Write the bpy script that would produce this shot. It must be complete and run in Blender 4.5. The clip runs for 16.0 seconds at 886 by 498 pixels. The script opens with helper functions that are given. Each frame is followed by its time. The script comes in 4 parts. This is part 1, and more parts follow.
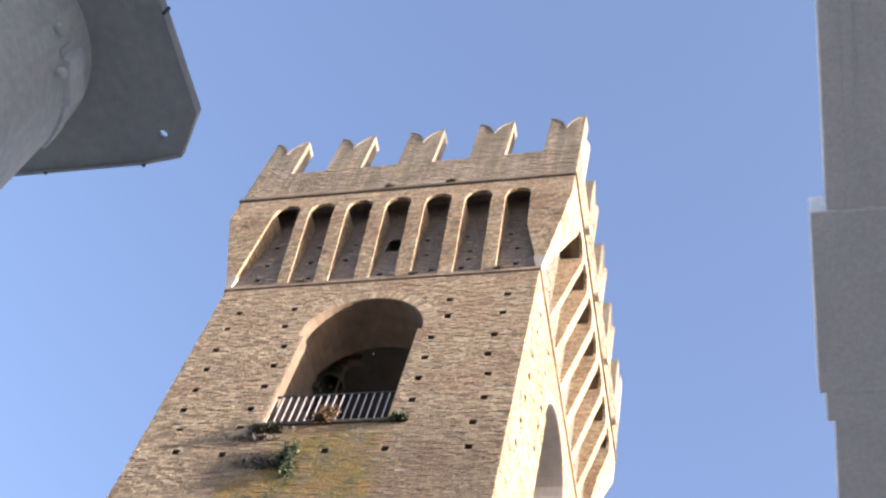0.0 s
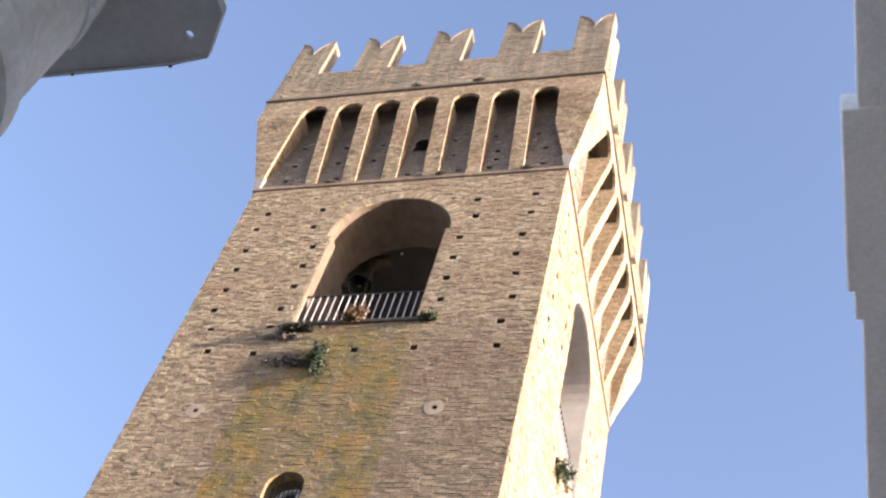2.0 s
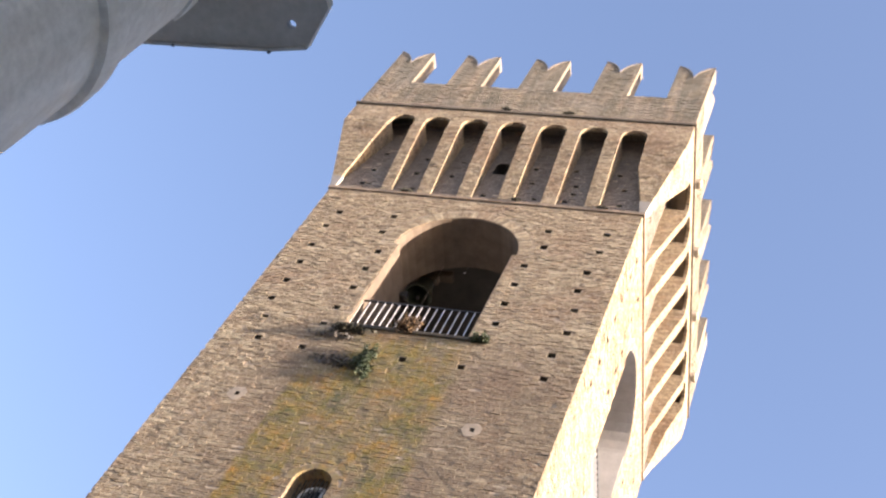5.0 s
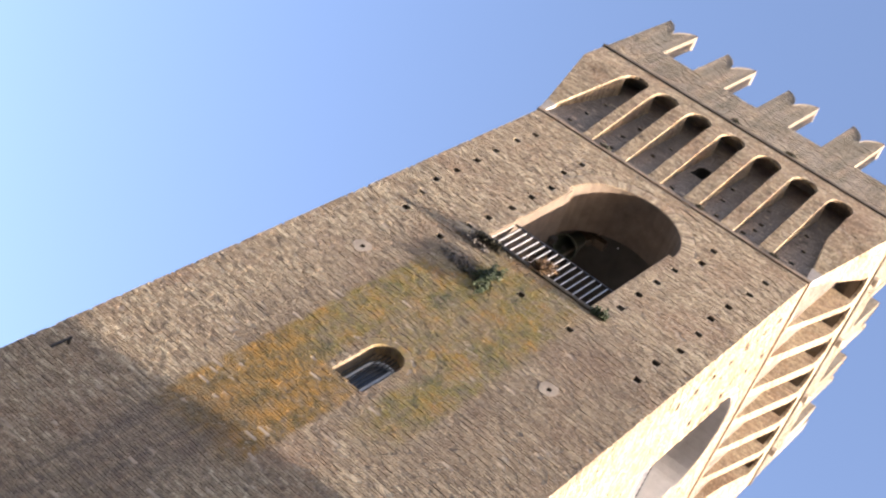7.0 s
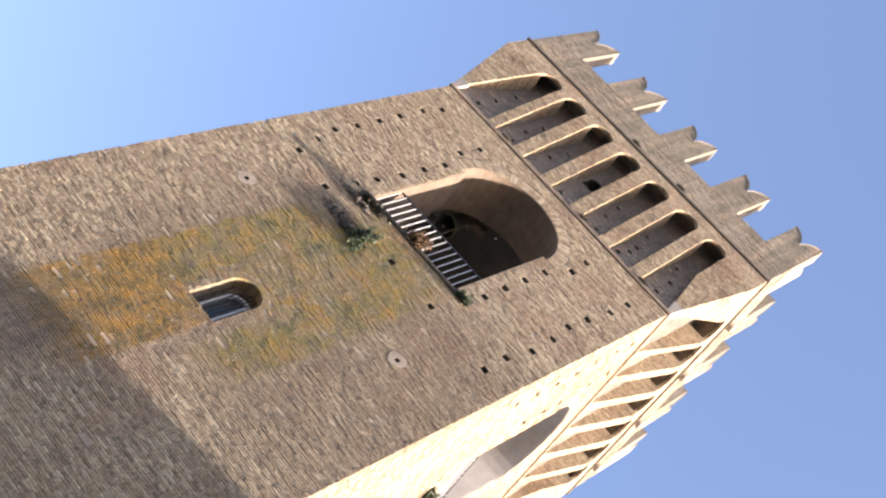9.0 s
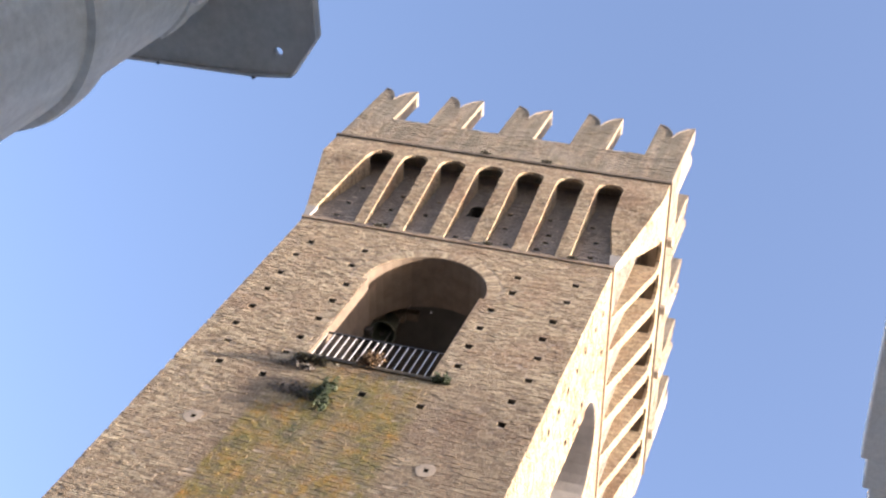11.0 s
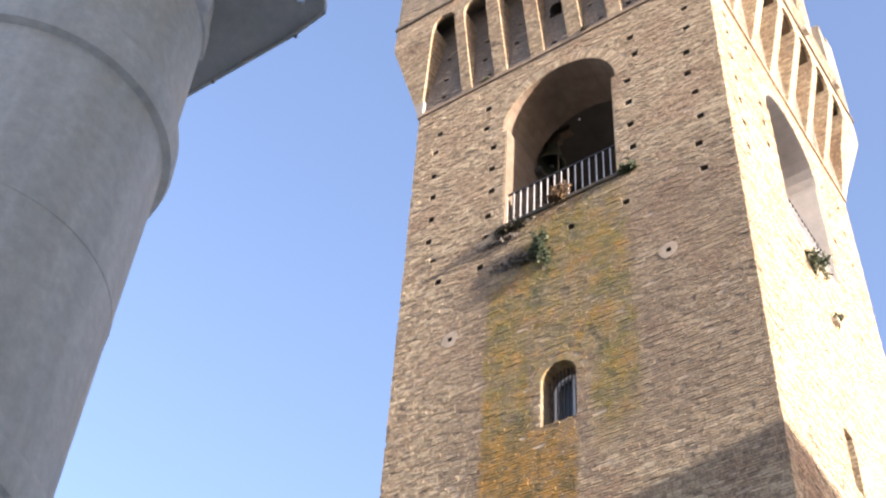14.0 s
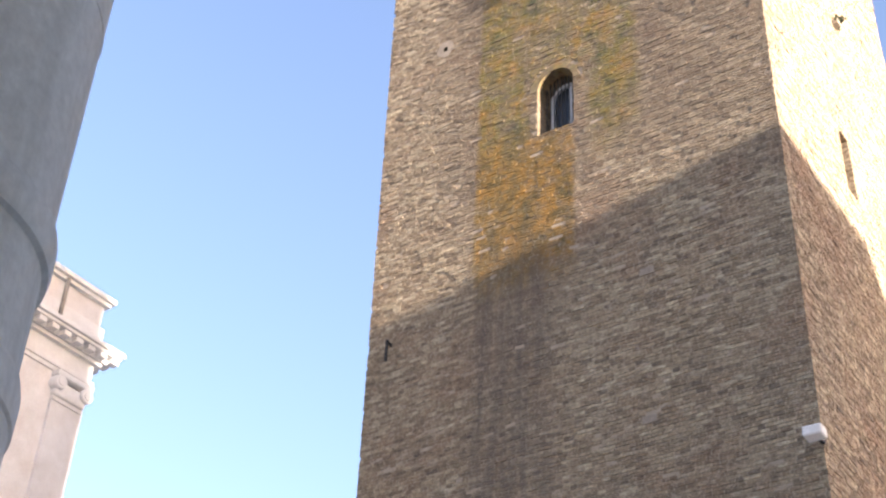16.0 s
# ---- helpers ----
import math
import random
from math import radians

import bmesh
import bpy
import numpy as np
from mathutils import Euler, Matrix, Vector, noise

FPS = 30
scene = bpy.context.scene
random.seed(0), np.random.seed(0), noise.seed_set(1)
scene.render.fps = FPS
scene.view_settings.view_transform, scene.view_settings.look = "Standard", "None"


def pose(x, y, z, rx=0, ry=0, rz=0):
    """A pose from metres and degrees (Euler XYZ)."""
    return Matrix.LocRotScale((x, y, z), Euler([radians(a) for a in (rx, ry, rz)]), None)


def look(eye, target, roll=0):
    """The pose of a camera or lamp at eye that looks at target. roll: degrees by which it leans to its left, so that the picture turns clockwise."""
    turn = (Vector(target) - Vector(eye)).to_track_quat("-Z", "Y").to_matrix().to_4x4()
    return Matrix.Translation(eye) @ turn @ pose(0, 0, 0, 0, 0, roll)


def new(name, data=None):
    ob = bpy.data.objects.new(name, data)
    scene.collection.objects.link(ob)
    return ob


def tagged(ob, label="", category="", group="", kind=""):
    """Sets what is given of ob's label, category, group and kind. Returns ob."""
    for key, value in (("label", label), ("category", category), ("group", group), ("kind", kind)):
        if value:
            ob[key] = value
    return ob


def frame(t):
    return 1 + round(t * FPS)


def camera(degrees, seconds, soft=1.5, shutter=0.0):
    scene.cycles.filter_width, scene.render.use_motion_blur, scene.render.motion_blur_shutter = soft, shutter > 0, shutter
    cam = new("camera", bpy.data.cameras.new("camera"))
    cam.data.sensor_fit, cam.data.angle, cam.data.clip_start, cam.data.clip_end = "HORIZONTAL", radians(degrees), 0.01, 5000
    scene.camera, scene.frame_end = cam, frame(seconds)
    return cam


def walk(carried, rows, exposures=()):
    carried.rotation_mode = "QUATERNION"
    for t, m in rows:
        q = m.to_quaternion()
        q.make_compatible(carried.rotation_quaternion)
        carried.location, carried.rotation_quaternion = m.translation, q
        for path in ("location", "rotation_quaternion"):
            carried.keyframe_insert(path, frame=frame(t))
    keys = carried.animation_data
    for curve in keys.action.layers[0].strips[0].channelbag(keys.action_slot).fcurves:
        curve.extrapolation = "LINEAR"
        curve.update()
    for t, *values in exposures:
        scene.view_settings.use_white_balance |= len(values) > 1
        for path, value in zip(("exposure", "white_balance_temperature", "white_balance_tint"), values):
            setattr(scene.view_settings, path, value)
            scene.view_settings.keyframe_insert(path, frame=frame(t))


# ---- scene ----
cam = camera(36.55, 16.0, soft=2.35)
PATH = [
    (0, (9.610, -16.426, 1.362), (2.802, -2.676, 27.142), 18.90),
    (0.5, (9.610, -16.426, 1.362), (2.676, -2.313, 26.911), 17.93),
    (1, (9.610, -16.426, 1.362), (2.309, -1.996, 26.630), 19.28),
    (1.5, (9.610, -16.426, 1.362), (2.057, -1.494, 26.261), 18.94),
    (2, (9.610, -16.426, 1.362), (2.055, -0.878, 25.881), 18.31),
    (2.5, (9.610, -16.426, 1.362), (1.933, -0.305, 25.469), 18.80),
    (3, (9.610, -16.426, 1.362), (1.805, -0.000, 25.221), 19.70),
    (3.5, (9.610, -16.426, 1.362), (1.595, -0.118, 25.233), 21.24),
    (4, (9.610, -16.426, 1.362), (1.190, -1.081, 25.726), 24.20),
    (4.2, (9.610, -16.426, 1.362), (1.179, -1.229, 25.815), 24.15),
    (6.3, (9.610, -16.426, 1.362), (-1.283, -0.804, 24.541), 53.28),
    (6.5, (9.610, -16.426, 1.362), (-1.547, -0.565, 24.252), 55.48),
    (7, (9.610, -16.426, 1.362), (-1.826, 0.286, 23.496), 62.69),
    (7.5, (9.610, -16.426, 1.362), (-1.526, 1.114, 23.003), 69.40),
    (8, (9.610, -16.426, 1.362), (-0.009, 0.444, 24.229), 71.18),
    (8.5, (9.610, -16.426, 1.362), (0.360, 0.255, 24.517), 73.18),
    (9, (9.610, -16.426, 1.362), (0.574, -0.204, 24.924), 71.78),
    (9.5, (9.610, -16.426, 1.362), (0.918, -0.646, 25.350), 66.08),
    (10, (9.610, -16.426, 1.362), (1.057, -1.233, 25.775), 55.83),
    (10.2, (9.610, -16.426, 1.362), (1.076, -1.484, 25.936), 52.03),
    (12.3, (9.610, -16.426, 1.362), (0.518, -2.466, 26.311), 14.07),
    (12.5, (9.610, -16.426, 1.362), (0.121, -2.292, 26.064), 12.09),
    (13, (9.610, -16.426, 1.362), (-1.361, -2.003, 25.271), 8.54),
    (13.5, (9.610, -16.426, 1.362), (-2.038, -1.434, 24.591), 6.58),
    (14, (9.610, -16.426, 1.362), (-2.563, -0.640, 23.781), 5.01),
    (14.5, (9.610, -16.426, 1.362), (-3.504, 0.568, 22.320), 4.50),
    (15, (9.610, -16.426, 1.362), (-4.228, 1.617, 20.931), 4.37),
    (15.5, (9.610, -16.426, 1.362), (-4.432, 2.362, 20.066), 3.34),
    (16, (9.610, -16.426, 1.362), (-4.742, 3.119, 19.025), 3.06),
]
walk(cam, [(t, look(eye, target, roll)) for t, eye, target, roll in PATH],
     exposures=[(0.0, 2.29, 6300, 20.0), (1.0, 2.3, 6350, 20.0), (2.5, 2.32, 6500, 20.0), (4.2, 2.32, 6500, 20.0), (6.3, 2.32, 6300, 20.0),
                (8.5, 2.38, 6250, 20.0), (10.2, 2.39, 6300, 20.0), (12.3, 2.38, 6300, 20.0), (16.0, 2.38, 6350, 20.0)])

# ---- light ----
SUN_EL, SUN_K = 9.8, 0.115          # elevation in degrees, and how far it stands off the front wall's plane
world = bpy.data.worlds.new("sky")
scene.world = world
world.use_nodes = True
wn = world.node_tree
sky = wn.nodes.new("ShaderNodeTexSky")
sky.sky_type = "NISHITA"
sky.sun_disc = False
sky.sun_elevation = radians(SUN_EL)
sky.sun_rotation = radians(96.6)
sky.altitude = 300
sky.air_density = 1.0
sky.dust_density = 3.0
sky.ozone_density = 1.8
background = wn.nodes["Background"]
haze = wn.nodes.new("ShaderNodeMix")          # a faint haze over the blue
haze.data_type, haze.blend_type = "RGBA", "MULTIPLY"
haze.inputs[0].default_value = 1.0
haze.inputs[7].default_value = (1.07, 0.97, 0.96, 1)
wn.links.new(sky.outputs[0], haze.inputs[6])
wn.links.new(haze.outputs[2], background.inputs[0])
background.inputs[1].default_value = 0.12
sun = new("sun", bpy.data.lights.new("sun", "SUN"))
sun.data.energy, sun.data.angle, sun.data.color = 5.0, radians(0.5), (1.0, 0.87, 0.69)
tan_el = math.tan(radians(SUN_EL))
sun.matrix_world = look((60, -60 * SUN_K, 60 * tan_el), (0, 0, 0))


# ---- materials ----
def mat(name, rough=0.8, metal=0.0):
    m = bpy.data.materials.new(name)
    m.use_nodes = True
    b = m.node_tree.nodes["Principled BSDF"]
    b.inputs["Roughness"].default_value, b.inputs["Metallic"].default_value = rough, metal
    return m, m.node_tree, b


def node(nt, kind, **values):
    n = nt.nodes.new(kind)
    for key, value in values.items():
        n.inputs[key].default_value = value
    return n


def math_node(nt, op, a, b=None, clamp=False):
    n = nt.nodes.new("ShaderNodeMath")
    n.operation, n.use_clamp = op, clamp
    for k, v in enumerate((a, b)):
        if v is None:
            continue
        if isinstance(v, (int, float)):
            n.inputs[k].default_value = v
        else:
            nt.links.new(v, n.inputs[k])
    return n.outputs[0]


def ramp(nt, fac, stops):
    r = nt.nodes.new("ShaderNodeValToRGB")
    while len(r.color_ramp.elements) < len(stops):
        r.color_ramp.elements.new(0.5)
    for e, (at, c) in zip(r.color_ramp.elements, stops):
        e.position, e.color = at, (*c, 1)
    nt.links.new(fac, r.inputs[0])
    return r.outputs[0]


def mix(nt, fac, a, b, kind="MIX"):
    n = nt.nodes.new("ShaderNodeMix")
    n.data_type, n.blend_type = "RGBA", kind
    for k, v in ((0, fac), (6, a), (7, b)):
        if isinstance(v, (int, float)):
            n.inputs[k].default_value = v
        elif isinstance(v, tuple):
            n.inputs[k].default_value = (*v, 1)
        else:
            nt.links.new(v, n.inputs[k])
    return n.outputs[2]


def noise_of(nt, vector, scale, detail=4.0, rough=0.6):
    n = node(nt, "ShaderNodeTexNoise", Scale=scale, Detail=detail, Roughness=rough)
    if vector is not None:
        nt.links.new(vector, n.inputs["Vector"])
    return n.outputs[0]


def bump_to(nt, bsdf, height, strength=0.4, distance=0.02):
    b = node(nt, "ShaderNodeBump", Strength=strength, Distance=distance)
    nt.links.new(height, b.inputs["Height"])
    nt.links.new(b.outputs[0], bsdf.inputs["Normal"])


def band(nt, v, lo, hi, soft):
    """1 between lo and hi, falling to 0 over soft."""
    up = math_node(nt, "MULTIPLY_ADD", v, 1.0 / soft, True)
    up.node.inputs[2].default_value = -lo / soft + 0.5
    down = math_node(nt, "MULTIPLY_ADD", v, -1.0 / soft, True)
    down.node.inputs[2].default_value = hi / soft + 0.5
    return math_node(nt, "MULTIPLY", up, down)


TAN = ((0.0, (0.105, 0.08, 0.055)), (0.1, (0.20, 0.152, 0.098)), (0.4, (0.272, 0.213, 0.138)), (0.6, (0.312, 0.256, 0.166)), (0.82, (0.395, 0.338, 0.23)), (1.0, (0.52, 0.462, 0.328)))


def weathered(nt, colour, pos, rnd):
    """Lichen, run-off and soot on the tower, over a base colour."""
    sep = nt.nodes.new("ShaderNodeSeparateXYZ")
    nt.links.new(pos, sep.inputs[0])
    x, y, z = sep.outputs
    wob = noise_of(nt, pos, 1.1, 5.0, 0.7)
    wobx = math_node(nt, "ADD", x, math_node(nt, "MULTIPLY_ADD", wob, 0.4, False))
    wobx.node.inputs[1].links[0].from_node.inputs[2].default_value = -0.20
    scaled = nt.nodes.new("ShaderNodeVectorMath")
    scaled.operation = "MULTIPLY"
    scaled.inputs[1].default_value = (5.0, 5.0, 0.45)
    nt.links.new(pos, scaled.inputs[0])
    streak = ramp(nt, noise_of(nt, scaled.outputs[0], 1.0, 4.0, 0.65), ((0.36, (0.15, 0.15, 0.15)), (0.62, (1, 1, 1))))
    front = band(nt, y, -0.4, 0.3, 0.05)
    # large pale and dark patches
    colour = mix(nt, math_node(nt, "MULTIPLY", noise_of(nt, pos, 0.35, 3.0), 0.55), colour, (0.325, 0.283, 0.215))
    # reddish stretches, and courses worn dark along their length
    red = ramp(nt, noise_of(nt, pos, 0.55, 4.0, 0.7), ((0.5, (0, 0, 0)), (0.66, (1, 1, 1))))
    colour = mix(nt, math_node(nt, "MULTIPLY", red, 0.6), colour, (0.245, 0.162, 0.105))
    flat = nt.nodes.new("ShaderNodeVectorMath")
    flat.operation = "MULTIPLY"
    flat.inputs[1].default_value = (1.8, 1.8, 8.5)
    nt.links.new(pos, flat.inputs[0])
    worn = ramp(nt, noise_of(nt, flat.outputs[0], 1.0, 5.0, 0.7), ((0.36, (0.45, 0.42, 0.39)), (0.55, (1.12, 1.11, 1.09))))
    colour = mix(nt, 0.45, colour, worn, "MULTIPLY")
    speck = ramp(nt, noise_of(nt, pos, 9.0, 5.0, 0.75), ((0.36, (0.47, 0.44, 0.42)), (0.62, (1.2, 1.17, 1.14))))
    colour = mix(nt, 0.75, colour, speck, "MULTIPLY")
    grit = ramp(nt, noise_of(nt, pos, 26.0, 3.0, 0.8), ((0.38, (0.55, 0.53, 0.5)), (0.6, (1.2, 1.18, 1.15))))
    colour = mix(nt, 0.7, colour, grit, "MULTIPLY")
    # old lime mortar smeared over the faces
    smear = ramp(nt, noise_of(nt, pos, 6.5, 6.0, 0.78), ((0.53, (0, 0, 0)), (0.64, (1, 1, 1))))
    colour = mix(nt, math_node(nt, "MULTIPLY", smear, 0.48), colour, (0.45, 0.39, 0.31))
    # grime washed down from the belfry sill
    grime = math_node(nt, "MULTIPLY", band(nt, wobx, -2.6, 4.6, 1.6), band(nt, z, 16.5, 24.3, 2.0))
    grime = math_node(nt, "MULTIPLY", math_node(nt, "MULTIPLY", grime, front), math_node(nt, "MULTIPLY", noise_of(nt, pos, 0.8, 5.0, 0.7), 0.95))
    colour = mix(nt, grime, colour, (0.125, 0.092, 0.062))
    # thin old plaster left on the parapet
    lime = math_node(nt, "MULTIPLY", band(nt, z, 34.75, 60.0, 0.3), ramp(nt, noise_of(nt, pos, 1.3, 5.0, 0.7), ((0.38, (0.1, 0.1, 0.1)), (0.6, (0.75, 0.75, 0.75)))))
    colour = mix(nt, lime, colour, (0.27, 0.243, 0.20))
    # dark weather streaks down the battlements
    stain = ramp(nt, noise_of(nt, scaled.outputs[0], 0.55, 4.0, 0.7), ((0.44, (1, 1, 1)), (0.62, (0, 0, 0))))
    stain = math_node(nt, "MULTIPLY", math_node(nt, "MULTIPLY", stain, band(nt, z, 34.9, 60.0, 0.6)), 0.7)
    colour = mix(nt, stain, colour, (0.115, 0.105, 0.078))
    # lichen: a strong run on one side of the small window, a thin one on the other,
    # a yellow-green mat under the belfry sill and an orange one below the window
    uneven = math_node(nt, "MULTIPLY_ADD", rnd, 0.7)
    uneven.node.inputs[2].default_value = 0.65
    patch = ramp(nt, noise_of(nt, pos, 4.5, 6.0, 0.8), ((0.38, (0.25, 0.25, 0.25)), (0.56, (1, 1, 1))))
    spread = ramp(nt, noise_of(nt, pos, 1.0, 4.0, 0.7), ((0.36, (0.4, 0.4, 0.4)), (0.54, (1.0, 1.0, 1.0))))
    runs = []
    for u0, u1, z0, z1, soft_u, soft_z, much in ((-1.72, -0.62, 15.0, 22.6, 0.14, 1.0, 1.0), (-0.9, 1.55, 21.6, 24.25, 0.5, 1.2, 0.95),
                                                 (0.75, 1.72, 17.6, 23.0, 0.25, 1.6, 1.0), (-0.8, 1.2, 19.2, 22.8, 0.5, 1.0, 0.62)):
        run = math_node(nt, "MULTIPLY", band(nt, wobx, u0, u1, soft_u), band(nt, z, z0, z1, soft_z))
        runs.append(math_node(nt, "MULTIPLY", run, much))
    lichen = runs[0]
    for run in runs[1:]:
        lichen = math_node(nt, "MAXIMUM", lichen, run)
    lichen = math_node(nt, "MULTIPLY", math_node(nt, "MULTIPLY", lichen, front), math_node(nt, "MULTIPLY", uneven, math_node(nt, "MAXIMUM", streak, 0.5)))
    lichen = math_node(nt, "MULTIPLY", math_node(nt, "MULTIPLY", lichen, spread), math_node(nt, "MULTIPLY", patch, 1.15))
    tone = ramp(nt, noise_of(nt, pos, 1.5, 5.0, 0.75), ((0.36, (0.055, 0.06, 0.028)), (0.46, (0.145, 0.122, 0.036)), (0.56, (0.20, 0.135, 0.033)), (0.66, (0.28, 0.145, 0.03))))
    colour = mix(nt, math_node(nt, "MULTIPLY", lichen, 1.7, True), colour, tone)
    low = math_node(nt, "MULTIPLY", band(nt, wobx, -1.72, 0.38, 0.14), band(nt, z, 15.0, 18.0, 1.0))
    low = math_node(nt, "MULTIPLY", math_node(nt, "MULTIPLY", low, uneven), math_node(nt, "MULTIPLY", front, patch))
    low = math_node(nt, "MULTIPLY", math_node(nt, "MULTIPLY", low, spread), 1.6, True)
    gold = ramp(nt, noise_of(nt, pos, 2.6, 5.0, 0.75), ((0.38, (0.075, 0.06, 0.02)), (0.5, (0.19, 0.115, 0.028)), (0.64, (0.30, 0.16, 0.032))))
    colour = mix(nt, low, colour, gold)
    # deep pits where the face has gone
    pit = ramp(nt, noise_of(nt, pos, 4.2, 6.0, 0.82), ((0.33, (0.35, 0.32, 0.29)), (0.43, (1, 1, 1))))
    colour = mix(nt, 0.8, colour, pit, "MULTIPLY")
    # dark run-off under the small window
    runs = math_node(nt, "MULTIPLY", band(nt, wobx, -1.75, -0.15, 0.4), band(nt, z, 6.0, 15.6, 1.6))
    runs = math_node(nt, "MULTIPLY", math_node(nt, "MULTIPLY", math_node(nt, "MULTIPLY", runs, streak), front), 0.8)
    return mix(nt, runs, colour, (0.11, 0.088, 0.068))


def brick_piece_material(name, island):
    m, nt, b = mat(name, 0.9)
    pos = nt.nodes.new("ShaderNodeNewGeometry")
    if island:
        rnd = pos.outputs["Random Per Island"]
    else:
        rnd = nt.nodes.new("ShaderNodeObjectInfo").outputs["Random"]
    col = ramp(nt, rnd, TAN)
    col = weathered(nt, col, pos.outputs["Position"], rnd)
    nt.links.new(col, b.inputs["Base Color"])
    bump_to(nt, b, noise_of(nt, pos.outputs["Position"], 24.0, 5.0, 0.75), 0.75, 0.014)
    return m


def masonry_material(name):
    """Coursed brick for the parts whose bricks stay too small to model."""
    m, nt, b = mat(name, 0.92)
    geo = nt.nodes.new("ShaderNodeNewGeometry")
    pos = geo.outputs["Position"]
    sep = nt.nodes.new("ShaderNodeSeparateXYZ")
    nt.links.new(pos, sep.inputs[0])
    com = nt.nodes.new("ShaderNodeCombineXYZ")
    nt.links.new(math_node(nt, "ADD", sep.outputs[0], sep.outputs[1]), com.inputs[0])
    nt.links.new(math_node(nt, "ADD", sep.outputs[2], math_node(nt, "MULTIPLY", noise_of(nt, pos, 3.0), 0.03)), com.inputs[1])
    br = node(nt, "ShaderNodeTexBrick", Scale=1.0)
    br.inputs["Color1"].default_value = (0, 0, 0, 1)
    br.inputs["Color2"].default_value = (1, 1, 1, 1)
    br.inputs["Mortar"].default_value = (0.7, 0.7, 0.7, 1)
    br.inputs["Mortar Size"].default_value = 0.012
    br.inputs["Mortar Smooth"].default_value = 0.4
    br.inputs["Brick Width"].default_value = 0.26
    br.inputs["Row Height"].default_value = 0.066
    nt.links.new(com.outputs[0], br.inputs["Vector"])
    col = ramp(nt, br.outputs["Color"], TAN)
    col = weathered(nt, col, pos, br.outputs["Color"])
    nt.links.new(col, b.inputs["Base Color"])
    h = math_node(nt, "SUBTRACT", math_node(nt, "MULTIPLY", noise_of(nt, pos, 30.0, 5.0, 0.7), 0.8), br.outputs["Fac"])
    bump_to(nt, b, h, 0.7, 0.02)
    return m


def rough_material(name, c1, c2, scale=4.0, rough=0.85, bump=0.3, metal=0.0, fine=40.0):
    m, nt, b = mat(name, rough, metal)
    pos = nt.nodes.new("ShaderNodeNewGeometry").outputs["Position"]
    big = noise_of(nt, pos, scale, 5.0, 0.65)
    col = ramp(nt, big, ((0.3, c1), (0.7, c2)))
    small = noise_of(nt, pos, fine, 4.0, 0.7)
    col = mix(nt, 0.35, col, ramp(nt, small, ((0.3, (0.6, 0.6, 0.6)), (0.7, (1.2, 1.2, 1.2)))), "MULTIPLY")
    nt.links.new(col, b.inputs["Base Color"])
    if bump:
        bump_to(nt, b, small, bump, 0.01)
    return m


def leaf_material(name, c1, c2):
    m, nt, b = mat(name, 0.6)
    col = ramp(nt, nt.nodes.new("ShaderNodeNewGeometry").outputs["Random Per Island"], ((0.0, c1), (1.0, c2)))
    nt.links.new(col, b.inputs["Base Color"])
    return m


BRICK = brick_piece_material("brick_pieces", True)
BRICK_ONE = brick_piece_material("brick_single", False)
MASONRY = masonry_material("masonry")
MORTAR = rough_material("old_mortar", (0.29, 0.235, 0.17), (0.42, 0.35, 0.265), 3.0, 0.9, 0.5)
# brown plaster, taken darker to stand in for the arch's shade
SOFFIT = rough_material("shaded_soffit_plaster", (0.08, 0.059, 0.042), (0.142, 0.109, 0.077), 2.2)
STONE = rough_material("grey_stone", (0.24, 0.21, 0.17), (0.38, 0.34, 0.28), 3.0)
COPING = rough_material("mossy_coping", (0.10, 0.09, 0.075), (0.26, 0.225, 0.185), 6.0)
LEDGE = rough_material("weathered_ledge", (0.15, 0.115, 0.08), (0.28, 0.22, 0.16), 5.0)
# dark tone for moss on the sill and for painted shade in holes
MOSS_SHADE = rough_material("moss_and_shade", (0.02, 0.018, 0.013), (0.075, 0.062, 0.043), 5.0)
# near-black colour standing in for the shade inside wall openings
HOLE_SHADE = rough_material("hole_shade", (0.008, 0.007, 0.006), (0.022, 0.018, 0.014), 5.0)
# chamber wall colour, kept very dark in place of the room's shade
CHAMBER_SHADE = rough_material("chamber_shade", (0.045, 0.04, 0.034), (0.085, 0.076, 0.062), 1.2)
BRONZE = rough_material("bell_bronze", (0.05, 0.062, 0.048), (0.11, 0.12, 0.085), 3.0, 0.55, 0.15, 0.6)
OAK = rough_material("bell_timber", (0.08, 0.06, 0.04), (0.16, 0.12, 0.08), 8.0)
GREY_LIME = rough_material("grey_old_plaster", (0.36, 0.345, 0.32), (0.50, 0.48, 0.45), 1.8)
BLOCK = rough_material("pale_limestone", (0.23, 0.215, 0.195), (0.34, 0.325, 0.30), 4.0)
# grey plaster of the niche backs, darkened to stand in for niche shade
NICHE_GREY = rough_material("shaded_niche_plaster", (0.112, 0.096, 0.081), (0.205, 0.175, 0.146), 2.6, 0.9, 0.5)
MOULD = rough_material("mossy_moulding", (0.045, 0.038, 0.028), (0.14, 0.115, 0.085), 5.0)
PALE = rough_material("pale_stone", (0.68, 0.67, 0.64), (0.84, 0.83, 0.81), 2.0)
PATCH = rough_material("mortar_patch", (0.22, 0.18, 0.135), (0.35, 0.295, 0.23), 7.0)
CLAMP = rough_material("bright_zinc", (0.74, 0.74, 0.76), (0.86, 0.86, 0.88), 9.0, 0.5, 0.1, 0.0)
IRON = rough_material("painted_iron", (0.02, 0.02, 0.02), (0.05, 0.045, 0.04), 9.0, 0.5, 0.1, 0.4)
BAR = rough_material("galvanised_bar", (0.42, 0.42, 0.42), (0.62, 0.62, 0.61), 9.0, 0.45, 0.1, 0.3)
